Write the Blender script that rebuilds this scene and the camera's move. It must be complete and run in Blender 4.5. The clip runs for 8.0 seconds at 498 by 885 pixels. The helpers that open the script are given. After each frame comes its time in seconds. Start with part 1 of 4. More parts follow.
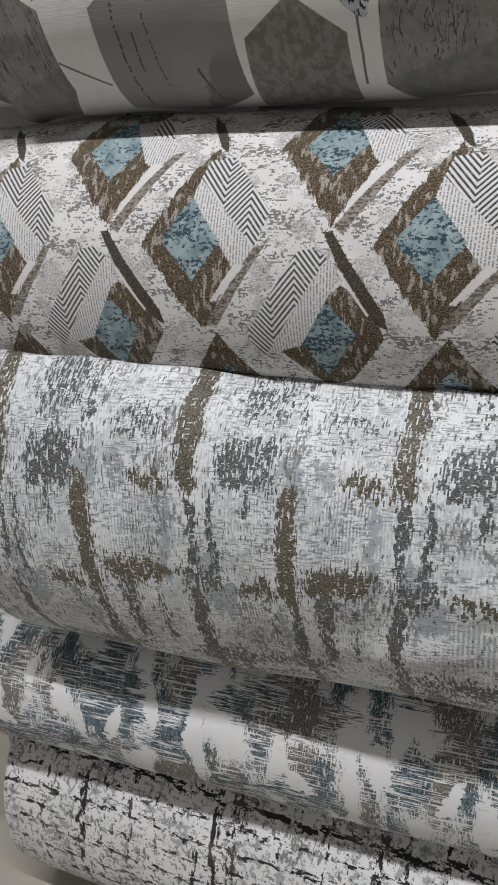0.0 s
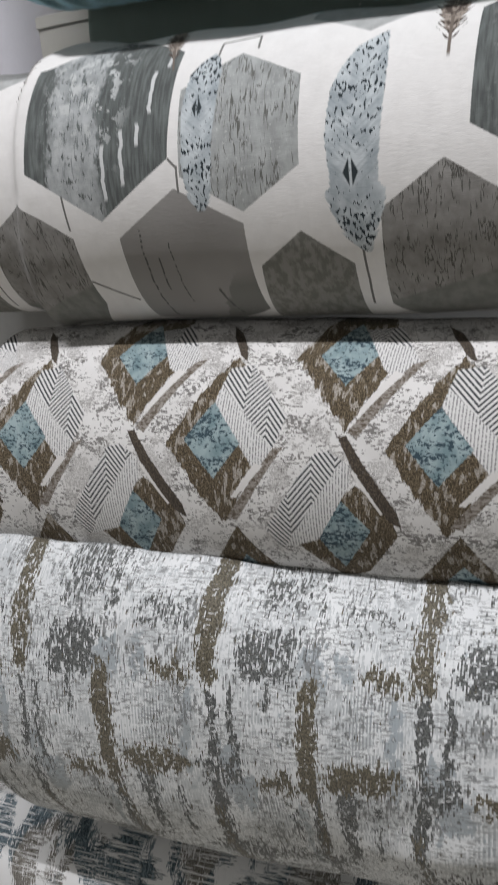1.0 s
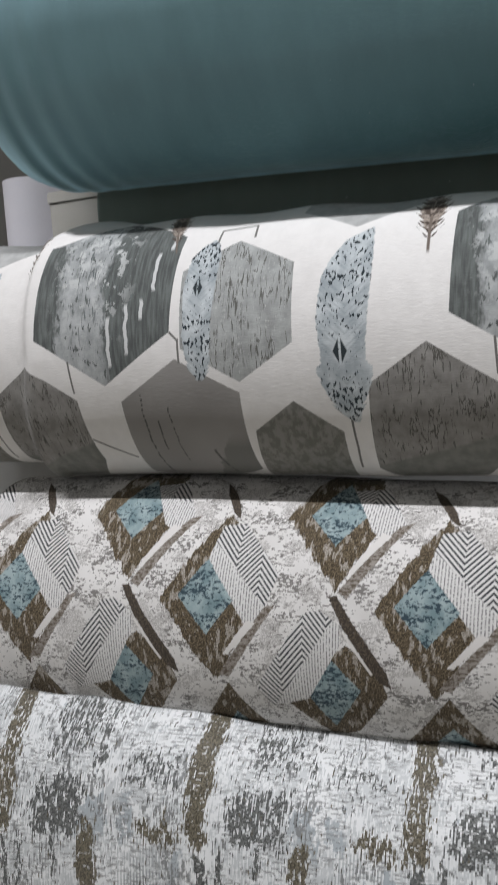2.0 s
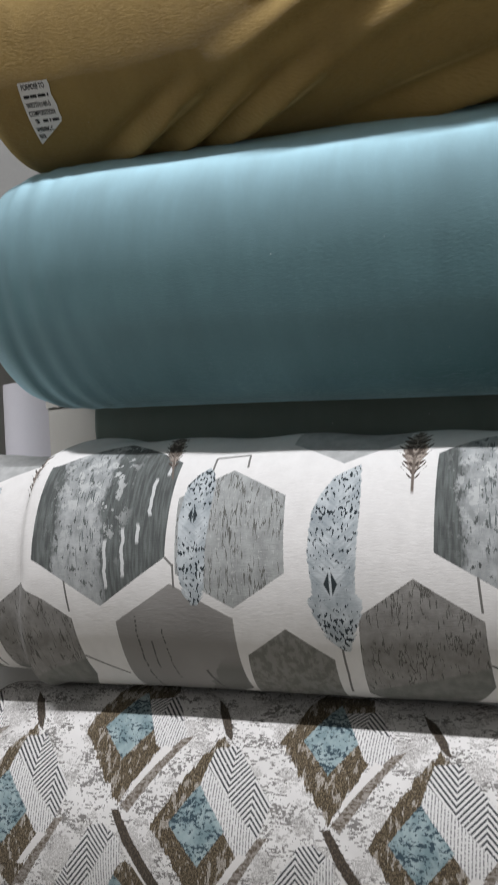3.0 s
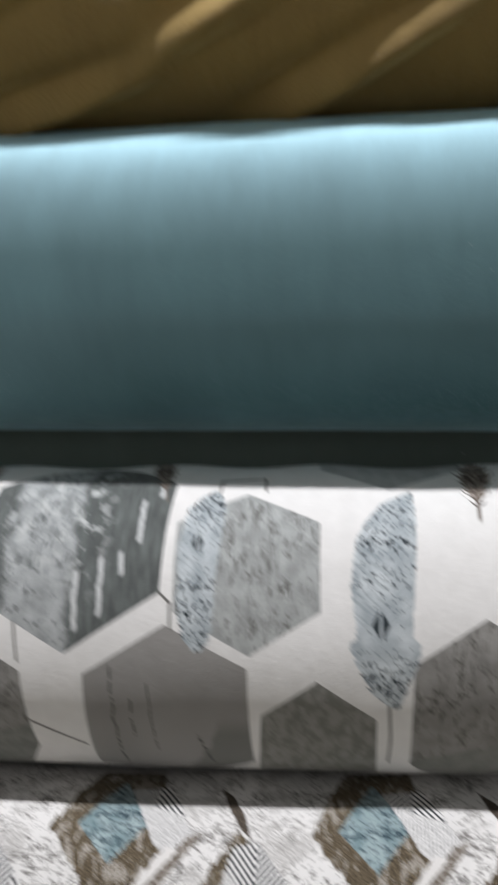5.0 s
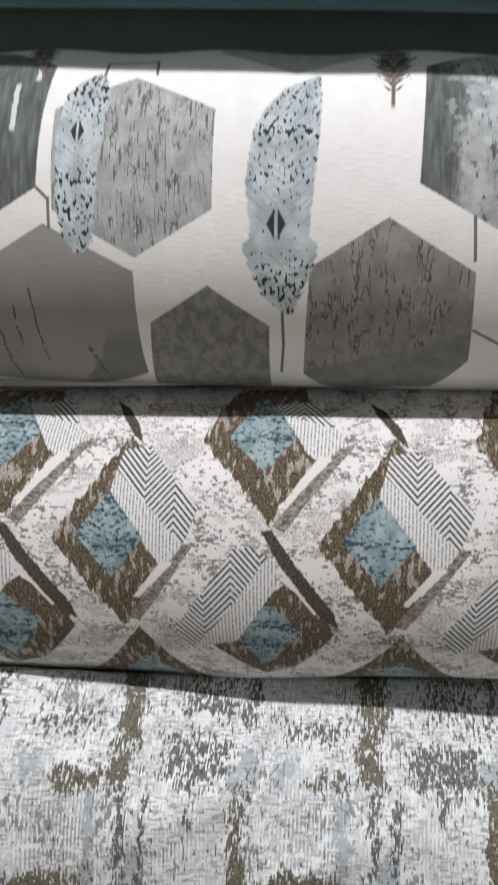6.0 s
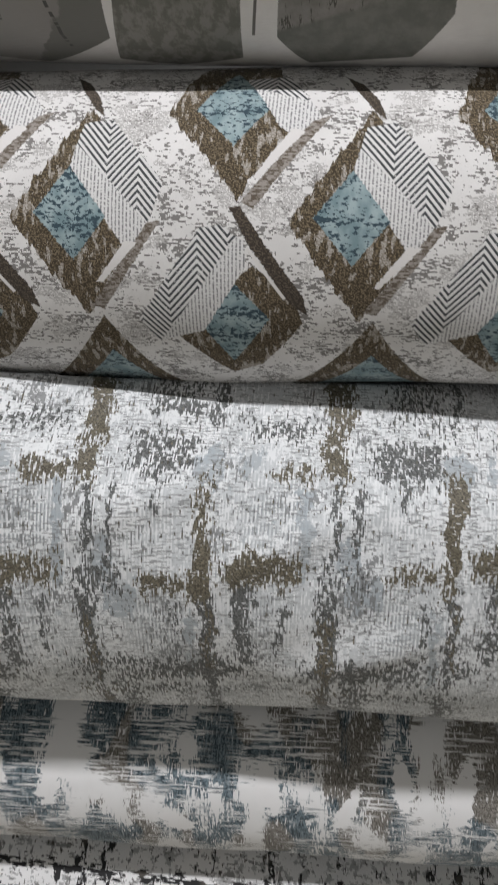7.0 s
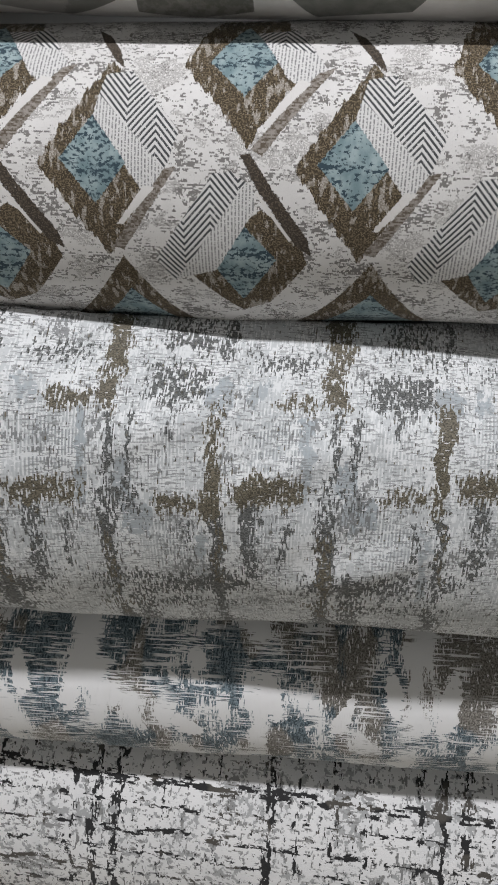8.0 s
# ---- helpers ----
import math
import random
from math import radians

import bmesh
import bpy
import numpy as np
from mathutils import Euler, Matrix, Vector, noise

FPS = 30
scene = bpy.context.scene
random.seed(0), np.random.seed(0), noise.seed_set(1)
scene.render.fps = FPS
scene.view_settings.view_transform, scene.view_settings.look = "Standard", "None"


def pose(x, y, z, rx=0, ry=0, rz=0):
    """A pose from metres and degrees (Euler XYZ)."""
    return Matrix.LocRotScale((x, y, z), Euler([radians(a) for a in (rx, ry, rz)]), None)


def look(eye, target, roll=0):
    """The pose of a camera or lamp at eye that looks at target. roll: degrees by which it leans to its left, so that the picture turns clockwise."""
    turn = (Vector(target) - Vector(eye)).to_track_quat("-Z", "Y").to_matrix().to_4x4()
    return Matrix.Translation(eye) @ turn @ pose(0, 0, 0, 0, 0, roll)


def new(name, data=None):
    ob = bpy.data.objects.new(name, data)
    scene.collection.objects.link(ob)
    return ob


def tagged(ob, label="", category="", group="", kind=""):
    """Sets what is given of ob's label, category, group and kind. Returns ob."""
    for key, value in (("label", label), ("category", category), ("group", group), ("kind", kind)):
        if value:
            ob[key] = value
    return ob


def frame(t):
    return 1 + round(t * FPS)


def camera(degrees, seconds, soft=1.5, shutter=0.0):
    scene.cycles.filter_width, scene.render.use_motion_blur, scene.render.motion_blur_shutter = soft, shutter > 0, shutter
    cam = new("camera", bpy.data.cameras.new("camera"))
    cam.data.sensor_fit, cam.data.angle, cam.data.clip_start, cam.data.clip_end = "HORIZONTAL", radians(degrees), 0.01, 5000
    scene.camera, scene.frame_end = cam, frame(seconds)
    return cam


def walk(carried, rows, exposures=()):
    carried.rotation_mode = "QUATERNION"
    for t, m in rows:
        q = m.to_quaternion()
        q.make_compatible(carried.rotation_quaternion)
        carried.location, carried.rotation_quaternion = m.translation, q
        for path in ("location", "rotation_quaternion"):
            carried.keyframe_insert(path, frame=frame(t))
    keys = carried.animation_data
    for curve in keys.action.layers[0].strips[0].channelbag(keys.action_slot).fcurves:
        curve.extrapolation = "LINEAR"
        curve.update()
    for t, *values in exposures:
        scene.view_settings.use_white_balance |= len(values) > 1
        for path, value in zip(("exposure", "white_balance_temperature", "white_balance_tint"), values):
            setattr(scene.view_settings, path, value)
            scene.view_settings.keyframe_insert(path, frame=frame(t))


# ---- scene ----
cam = camera(33.52, 8.0, soft=1.7, shutter=0.3)
PATH = [
    (0.0, (-0.1492, -0.1309, 1.2848), (-0.4690, 0.5161, 0.9395), -5.01),
    (0.5, (-0.1512, -0.1334, 1.3035), (-0.4778, 0.5251, 0.9878), -6.13),
    (1.0, (-0.1485, -0.1425, 1.3558), (-0.4865, 0.5469, 1.1312), -5.34),
    (1.2, (-0.1425, -0.1477, 1.3614), (-0.4874, 0.5460, 1.1618), -4.79),
    (2.3, (-0.1512, -0.1800, 1.4389), (-0.4620, 0.5530, 1.3613), -4.02),
    (2.5, (-0.1582, -0.1891, 1.4672), (-0.4621, 0.5491, 1.4149), -3.79),
    (3.0, (-0.1443, -0.1977, 1.5130), (-0.4427, 0.5445, 1.5207), -3.85),
    (3.5, (-0.1327, -0.2031, 1.5482), (-0.4320, 0.5358, 1.6144), -3.15),
    (4.0, (-0.1121, -0.1982, 1.5760), (-0.3906, 0.5443, 1.6810), -3.29),
    (4.5, (-0.0622, -0.1653, 1.5577), (-0.2507, 0.6070, 1.6467), -3.70),
    (4.6, (-0.0248, -0.1470, 1.5390), (-0.2004, 0.6276, 1.6346), -3.76),
    (4.8, (0.0614, -0.1030, 1.5107), (-0.1136, 0.6715, 1.6085), -3.58),
    (4.9, (0.0777, -0.0942, 1.4913), (-0.0867, 0.6844, 1.5737), -2.36),
    (5.0, (0.0957, -0.0724, 1.4727), (-0.0468, 0.7124, 1.5337), -1.68),
    (5.2, (0.1176, -0.0542, 1.4487), (0.0167, 0.7390, 1.4222), -0.95),
    (6.3, (0.1478, -0.0175, 1.3450), (0.0383, 0.7258, 1.0701), -0.38),
    (6.5, (0.1452, -0.0210, 1.3057), (0.0500, 0.7075, 0.9889), 0.33),
    (7.0, (0.1635, -0.0509, 1.2526), (0.0755, 0.6591, 0.8946), 0.57),
    (7.5, (0.1716, -0.1018, 1.2541), (0.0858, 0.5795, 0.8438), 0.98),
    (8.0, (0.1719, -0.1181, 1.2655), (0.0806, 0.5694, 0.8666), 0.82),
]
EXPOSURES = [(0.0, 0.0, 6500, 10), (1.2, 0.0, 6500, 10), (3.5, 0.0, 6500, 10), (4.6, 0.0, 6500, 10), (5.0, 0.12, 6500, 10), (5.2, 0.14, 6520, 10), (6.3, 0.22, 6580, 10), (6.8, 0.12, 6560, 10), (8.0, 0.05, 6500, 10)]
walk(cam, [(t, look(eye, target, roll)) for t, eye, target, roll in PATH], EXPOSURES)

# ---- light ----
world = bpy.data.worlds.new("shop_air")
scene.world = world
world.use_nodes = True
world.node_tree.nodes["Background"].inputs[0].default_value = (0.75, 0.8, 0.85, 1)
world.node_tree.nodes["Background"].inputs[1].default_value = 0.045


def tube_lamp(x, y, z, length, watts, turn=0.0):
    data = bpy.data.lights.new("tube_glow", "AREA")
    data.shape, data.size, data.size_y, data.energy = "RECTANGLE", length, 0.05, watts
    data.color = (0.966, 0.966, 1.0)
    ob = new("tube_glow", data)
    ob.matrix_world = pose(x, y, z, 0, 0, turn)
    return ob


TUBE = (0.0, -0.75, 4.5)
tube_lamp(*TUBE, 3.6, 155)


# ---- node shorthand ----
class Net:
    """Builds a material's node graph out of short arithmetic calls."""

    def __init__(self, name):
        self.mat = bpy.data.materials.new(name)
        self.mat.use_nodes = True
        self.tree = self.mat.node_tree
        self.bsdf = self.tree.nodes["Principled BSDF"]

    def node(self, kind):
        return self.tree.nodes.new(kind)

    def put(self, value, socket):
        if isinstance(value, (int, float)):
            socket.default_value = value
        elif isinstance(value, tuple):
            socket.default_value = (*value, 1) if len(socket.default_value) == 4 else value
        else:
            self.tree.links.new(value, socket)

    def m(self, op, a, b=0.0, c=0.0, clamp=False):
        n = self.node("ShaderNodeMath")
        n.operation, n.use_clamp = op, clamp
        for value, socket in zip((a, b, c), n.inputs):
            self.put(value, socket)
        return n.outputs[0]

    def uv(self):
        n, s = self.node("ShaderNodeUVMap"), self.node("ShaderNodeSeparateXYZ")
        n.uv_map = "cloth"
        self.put(n.outputs[0], s.inputs[0])
        return s.outputs[0], s.outputs[1]

    def vec(self, u, v, su, sv, seed=0.0):
        n = self.node("ShaderNodeCombineXYZ")
        self.put(self.m("MULTIPLY", u, su), n.inputs[0])
        self.put(self.m("MULTIPLY", v, sv), n.inputs[1])
        n.inputs[2].default_value = seed
        return n.outputs[0]

    def noise(self, u, v, su, sv, seed=0.0, detail=2.0, rough=0.5):
        n = self.node("ShaderNodeTexNoise")
        self.put(self.vec(u, v, su, sv, seed), n.inputs["Vector"])
        n.inputs["Scale"].default_value, n.inputs["Detail"].default_value, n.inputs["Roughness"].default_value = 1.0, detail, rough
        return n.outputs[0]

    def ramp(self, x, stops, gain=1.0, base=0.0):
        """A curve through a few heights."""
        n = self.node("ShaderNodeValToRGB")
        while len(n.color_ramp.elements) < len(stops):
            n.color_ramp.elements.new(1.0)
        for k, (place, height) in enumerate(stops):
            n.color_ramp.elements[k].position = place
            n.color_ramp.elements[k].color = (height, height, height, 1)
        self.put(x, n.inputs[0])
        return self.m("MULTIPLY_ADD", n.outputs[0], gain, base)

    def picks(self, u, v, du, dv):
        """The cloth's place stepped to single threads, so that woven shapes get stepped edges."""
        return self.m("SNAP", u, du), self.m("SNAP", v, dv)

    def over(self, x, edge, soft=0.04):
        """0 below the edge, 1 above it, with a soft step."""
        return self.m("MULTIPLY_ADD", x, 1 / soft, 0.5 - edge / soft, clamp=True)

    def under(self, x, edge, soft=0.04):
        return self.m("MULTIPLY_ADD", x, -1 / soft, 0.5 + edge / soft, clamp=True)

    def both(self, *some):
        out = some[0]
        for s in some[1:]:
            out = self.m("MULTIPLY", out, s)
        return out

    def either(self, *some):
        out = some[0]
        for s in some[1:]:
            out = self.m("MAXIMUM", out, s)
        return out

    def mix(self, fac, a, b):
        n = self.node("ShaderNodeMix")
        n.data_type = "RGBA"
        self.put(fac, n.inputs[0])
        self.put(a, n.inputs[6])
        self.put(b, n.inputs[7])
        return n.outputs[2]

    def wrap(self, u, middle, period):
        return self.m("WRAP", u, middle + period / 2, middle - period / 2)

    def area(self, u, v, corners):
        """Signed distance to a convex outline, negative inside."""
        cx = sum(p[0] for p in corners) / len(corners)
        cy = sum(p[1] for p in corners) / len(corners)
        out = None
        for (x0, y0), (x1, y1) in zip(corners, corners[1:] + corners[:1]):
            nx, ny = y1 - y0, x0 - x1
            size = math.hypot(nx, ny)
            nx, ny = nx / size, ny / size
            k = -(nx * x0 + ny * y0)
            if nx * cx + ny * cy + k > 0:
                nx, ny, k = -nx, -ny, -k
            d = self.m("MULTIPLY_ADD", u, nx, self.m("MULTIPLY_ADD", v, ny, k))
            out = d if out is None else self.m("MAXIMUM", out, d)
        return out

    def cell(self, u, v, corners, period, jitter=None, soft=0.0006):
        middle = sum(p[0] for p in corners) / len(corners)
        d = self.area(self.wrap(u, middle, period), v, corners)
        if jitter is not None:
            d = self.m("ADD", d, jitter)
        return self.under(d, 0.0, soft)

    def line(self, u, v, a, b, width, period):
        dx, dy = b[0] - a[0], b[1] - a[1]
        size = math.hypot(dx, dy)
        nx, ny = -dy / size * width / 2, dx / size * width / 2
        return self.cell(u, v, [(a[0] + nx, a[1] + ny), (b[0] + nx, b[1] + ny), (b[0] - nx, b[1] - ny), (a[0] - nx, a[1] - ny)], period)

    def finish(self, colour, height=None, depth=0.001, rough=0.9, sheen=0.0, tint=(1, 1, 1), sheen_rough=0.5, spec=0.2):
        b = self.bsdf
        self.put(colour, b.inputs["Base Color"])
        self.put(rough, b.inputs["Roughness"])
        b.inputs["Specular IOR Level"].default_value = spec
        b.inputs["Sheen Weight"].default_value = sheen
        b.inputs["Sheen Roughness"].default_value = sheen_rough
        b.inputs["Sheen Tint"].default_value = (*tint, 1)
        if height is not None:
            n = self.node("ShaderNodeBump")
            n.inputs["Distance"].default_value = depth
            n.inputs["Strength"].default_value = 1.0
            self.put(height, n.inputs["Height"])
            self.put(n.outputs[0], b.inputs["Normal"])
        return self.mat


# ---- cloths ----
def hexagon_print():
    n = Net("hexagon_feather_print")
    u, v = n.uv()
    P = 0.4667
    fine = n.noise(u, v, 900, 900, 1)
    tooth = n.m("MULTIPLY_ADD", fine, 0.0022, -0.0011)
    streak = n.noise(u, v, 260, 34, 2, 4)
    blotch = n.noise(u, v, 70, 55, 3, 4, 0.6)
    speck = n.noise(u, v, 520, 300, 4, 2)
    crack = n.noise(u, v, 330, 45, 5, 3, 0.6)
    ground = n.mix(n.over(blotch, 0.55, 0.4), (0.80, 0.785, 0.77), (0.74, 0.725, 0.71))
    colour = ground
    # the dark slate cell with a light smear and white drips
    a = [(-0.2856, 0.031), (-0.2816, 0.137), (-0.197, 0.188), (-0.1077, 0.140), (-0.1125, 0.031), (-0.1994, -0.0194)]
    wa = n.wrap(u, -0.197, P)
    slate = n.mix(n.over(streak, 0.52, 0.25), (0.085, 0.092, 0.090), (0.15, 0.165, 0.16))
    pale = n.mix(n.over(blotch, 0.5, 0.3), (0.27, 0.285, 0.285), (0.44, 0.455, 0.46))
    smear = n.m("MULTIPLY_ADD", n.noise(u, v, 40, 24, 6, 4, 0.65), 0.05, n.m("ABSOLUTE", n.m("ADD", wa, 0.226)))
    smear = n.under(smear, 0.056, 0.006)
    smear = n.both(smear, n.under(n.noise(u, v, 170, 80, 44, 4, 0.62), 0.60, 0.03))
    flake = n.both(n.over(n.noise(n.m("SNAP", u, 0.0012), n.m("SNAP", v, 0.0012), 75, 60, 50, 4, 0.65), 0.56, 0.02), n.over(v, 0.05, 0.08), n.under(n.m("ABSOLUTE", n.m("ADD", wa, 0.214)), 0.045, 0.03))
    mottle = n.both(n.over(crack, 0.60, 0.04), n.over(v, 0.03, 0.06), n.under(n.m("ABSOLUTE", n.m("ADD", wa, 0.205)), 0.035, 0.01))
    inner = n.mix(smear, slate, pale)
    inner = n.mix(flake, inner, (0.50, 0.515, 0.51))
    inner = n.mix(mottle, inner, (0.13, 0.145, 0.145))
    for x, lo, hi in ((-0.1345, 0.075, 0.118), (-0.166, 0.012, 0.062), (-0.1478, 0.046, 0.066), (-0.1195, 0.122, 0.150), (-0.189, 0.0, 0.05)):
        wob = n.m("MULTIPLY_ADD", n.noise(u, v, 20, 90, x * 90), 0.006, wa)
        drip = n.both(n.under(n.m("ABSOLUTE", n.m("ADD", wob, -x - 0.003)), 0.0021, 0.0008), n.over(v, lo, 0.004), n.under(v, hi, 0.004))
        inner = n.mix(drip, inner, (0.60, 0.61, 0.61))
    colour = n.mix(n.cell(u, v, a, P, tooth), colour, inner)
    # the pale bark cell
    b = [(-0.100, 0.014), (-0.1005, 0.093), (-0.0396, 0.125), (0.0261, 0.0914), (0.0262, 0.0136), (-0.0356, -0.022)]
    bark = n.mix(n.over(blotch, 0.52, 0.3), (0.30, 0.31, 0.305), (0.43, 0.445, 0.44))
    bark = n.mix(n.both(n.over(crack, 0.585, 0.03), n.over(n.noise(u, v, 45, 20, 8), 0.5, 0.1)), bark, (0.13, 0.13, 0.12))
    bark = n.mix(n.both(n.under(n.m("ABSOLUTE", n.m("ADD", n.noise(u, v, 95, 16, 48, 3, 0.6), -0.5)), 0.012, 0.006), n.over(n.noise(u, v, 40, 34, 49, 2), 0.48, 0.06)), bark, (0.14, 0.14, 0.13))
    bark = n.mix(n.both(n.over(speck, 0.62, 0.03), n.over(streak, 0.53, 0.1)), bark, (0.5, 0.51, 0.5))
    colour = n.mix(n.cell(u, v, b, P, tooth), colour, bark)
    # the smooth taupe cell
    d = [(-0.1834, -0.037), (-0.1079, 0.0043), (-0.0377, -0.0325), (-0.043, -0.140), (-0.110, -0.185), (-0.190, -0.152)]
    taupe = n.mix(n.over(n.noise(u, v, 14, 9, 9), 0.5, 0.3), (0.268, 0.257, 0.246), (0.308, 0.297, 0.285))
    wd = n.wrap(u, -0.11, P)
    stain = n.both(n.over(n.m("MULTIPLY_ADD", blotch, 0.03, n.m("SUBTRACT", wd, n.m("MULTIPLY", v, 0.55))), -0.004, 0.003), n.under(v, -0.088, 0.02))
    taupe = n.mix(stain, taupe, (0.185, 0.185, 0.172))
    colour = n.mix(n.cell(u, v, d, P, tooth), colour, taupe)
    broken = n.over(n.noise(u, v, 30, 260, 10), 0.44, 0.05)
    for p, q, w in (((-0.158, -0.03), (-0.163, -0.15), 0.0022), ((-0.126, -0.045), (-0.127, -0.12), 0.0017), ((-0.087, -0.10), (-0.079, -0.15), 0.003), ((-0.143, -0.06), (-0.145, -0.10), 0.002)):
        wob = n.m("MULTIPLY_ADD", n.noise(u, v, 12, 70, 11), 0.006, n.m("ADD", u, -0.003))
        colour = n.mix(n.both(n.line(wob, v, p, q, w, P), broken), colour, (0.10, 0.10, 0.095))
    # the small moss cell
    e = [(-0.029, -0.076), (0.0205, -0.0437), (0.068, -0.080), (0.063, -0.168), (0.006, -0.190), (-0.043, -0.172)]
    moss = n.mix(n.over(n.noise(u, v, 110, 70, 12, 5, 0.65), 0.5, 0.12), (0.175, 0.174, 0.155), (0.265, 0.26, 0.24))
    colour = n.mix(n.cell(u, v, e, P, tooth), colour, moss)
    # the large weathered cell
    f = [(0.101, -0.030), (0.1595, 0.007), (0.225, -0.034), (0.227, -0.115), (0.200, -0.165), (0.118, -0.180), (0.093, -0.138)]
    worn = n.mix(n.over(blotch, 0.5, 0.25), (0.225, 0.217, 0.205), (0.31, 0.30, 0.285))
    worn = n.mix(n.over(n.m("MULTIPLY_ADD", blotch, 0.25, crack), 0.755, 0.02), worn, (0.11, 0.11, 0.10))
    vein = n.m("ABSOLUTE", n.m("ADD", n.noise(u, v, 62, 15, 46, 4, 0.6), -0.5))
    worn = n.mix(n.both(n.under(vein, 0.011, 0.006), n.over(n.noise(u, v, 30, 30, 47, 2), 0.46, 0.06)), worn, (0.105, 0.10, 0.09))
    lower = n.both(n.under(n.m("MULTIPLY_ADD", n.wrap(u, 0.16, P), -0.35, v), -0.165, 0.004))
    worn = n.mix(lower, worn, n.mix(n.over(blotch, 0.5, 0.2), (0.165, 0.17, 0.155), (0.22, 0.222, 0.205)))
    colour = n.mix(n.cell(u, v, f, P, tooth), colour, worn)
    # a grey cell over the crown of the roll
    g = [(0.086, 0.128), (0.150, 0.163), (0.150, 0.25), (0.022, 0.25), (0.022, 0.163)]
    colour = n.mix(n.cell(u, v, g, P, tooth), colour, n.mix(n.over(blotch, 0.5, 0.2), (0.38, 0.385, 0.38), (0.47, 0.475, 0.47)))
    # thin stems
    for p, q in (((-0.1125, 0.031), (-0.103, 0.022)), ((-0.103, 0.024), (-0.103, 0.0)), ((-0.245, 0.008), (-0.243, -0.026)), ((-0.240, -0.082), (-0.192, -0.112)), ((0.079, -0.066), (0.0785, -0.10)), ((0.0785, -0.10), (0.0745, -0.136)), ((-0.066, 0.125), (-0.066, 0.145)), ((-0.066, 0.145), (-0.026, 0.148)), ((-0.026, 0.148), (-0.024, 0.128))):
        colour = n.mix(n.line(u, v, p, q, 0.0024, P), colour, (0.17, 0.165, 0.155))
    # feathers: the left and right edge at each height, from tip to quill
    body = ((0.0, 0.15, 0.15), (0.08, -0.5, 0.45), (0.2, -0.85, 0.80), (0.29, -1.0, 0.90), (0.31, -0.86, 0.76), (0.40, -0.95, 0.82), (0.53, -1.04, 0.92), (0.73, -0.86, 1.02), (0.80, -0.66, 1.05), (0.92, -0.10, 1.0), (1.0, 0.85, 0.95))
    slim = ((0.0, -0.25, 0.0), (0.08, -0.6, 0.35), (0.3, -0.92, 0.62), (0.6, -1.0, 0.85), (0.85, -0.75, 0.95), (0.95, -0.2, 0.75), (1.0, 0.3, 0.45))
    dense_body = ((0.0, 0.75), (0.15, 0.85), (0.26, 0.35), (0.36, 0.15), (0.45, 0.40), (0.58, 0.62), (0.66, 0.45), (0.72, 0.95), (0.76, 0.55), (0.9, 0.68), (1.0, 0.7))
    dense_slim = ((0.0, 0.75), (0.14, 0.6), (0.26, 0.9), (0.31, 0.4), (0.37, 0.9), (0.45, 0.35), (0.58, 0.4), (0.75, 0.55), (0.88, 0.95), (1.0, 0.8))
    for cx, cy, hw, hh, stops, dense, eye_at, seed in ((-0.0775, 0.056, 0.0215, 0.074, slim, dense_slim, 0.62, 20), (0.0795, 0.029, 0.0285, 0.098, body, dense_body, 0.365, 30)):
        w = n.wrap(u, cx, P)
        x = n.m("MULTIPLY_ADD", w, 1 / hw, -cx / hw)
        y = n.m("MULTIPLY_ADD", v, 0.5 / hh, 0.5 - 0.5 * cy / hh)
        quill = n.m("MULTIPLY_ADD", y, 0.25, -0.05)
        off = n.m("ABSOLUTE", n.m("SUBTRACT", x, quill))
        barbs = n.noise(off, n.m("MULTIPLY_ADD", off, -0.12, y), 0.8, 46, seed, 2)
        jag = n.m("MULTIPLY_ADD", barbs, n.m("MULTIPLY_ADD", n.under(y, 0.33, 0.1), 0.25, 0.16), -0.14)
        left = n.m("SUBTRACT", x, n.ramp(y, [(p, l / 4 + 0.5) for p, l, r in stops], 4.0, -2.0))
        right = n.m("SUBTRACT", n.ramp(y, [(p, r / 4 + 0.5) for p, l, r in stops], 4.0, -2.0), x)
        inside = n.m("MINIMUM", left, right)
        mask = n.both(n.over(n.m("ADD", inside, jag), 0.0, 0.05), n.over(y, 0.0, 0.01), n.under(y, 1.0, 0.01))
        tone = n.mix(n.over(n.noise(u, v, 60, 40, seed + 1, 3), 0.5, 0.25), (0.36, 0.40, 0.425), (0.56, 0.60, 0.62))
        tone = n.mix(n.m("MULTIPLY", n.over(barbs, 0.56, 0.1), 0.35), tone, (0.22, 0.26, 0.28))
        spots = n.noise(u, v, 330, 190, seed + 2, 1)
        marks = n.over(n.m("MULTIPLY_ADD", n.ramp(y, dense), 0.26, spots), 0.765, 0.03)
        tone = n.mix(marks, tone, (0.028, 0.038, 0.044))
        eye = n.m("ADD", n.m("MULTIPLY", n.m("ABSOLUTE", n.m("ADD", x, 0.15)), 1.7), n.m("MULTIPLY", n.m("ABSOLUTE", n.m("ADD", y, -eye_at)), 6.0))
        eye = n.both(n.under(eye, 0.44, 0.08), n.over(n.m("ABSOLUTE", n.m("ADD", x, 0.15)), 0.045, 0.03))
        tone = n.mix(eye, tone, (0.03, 0.04, 0.045))
        colour = n.mix(mask, colour, tone)
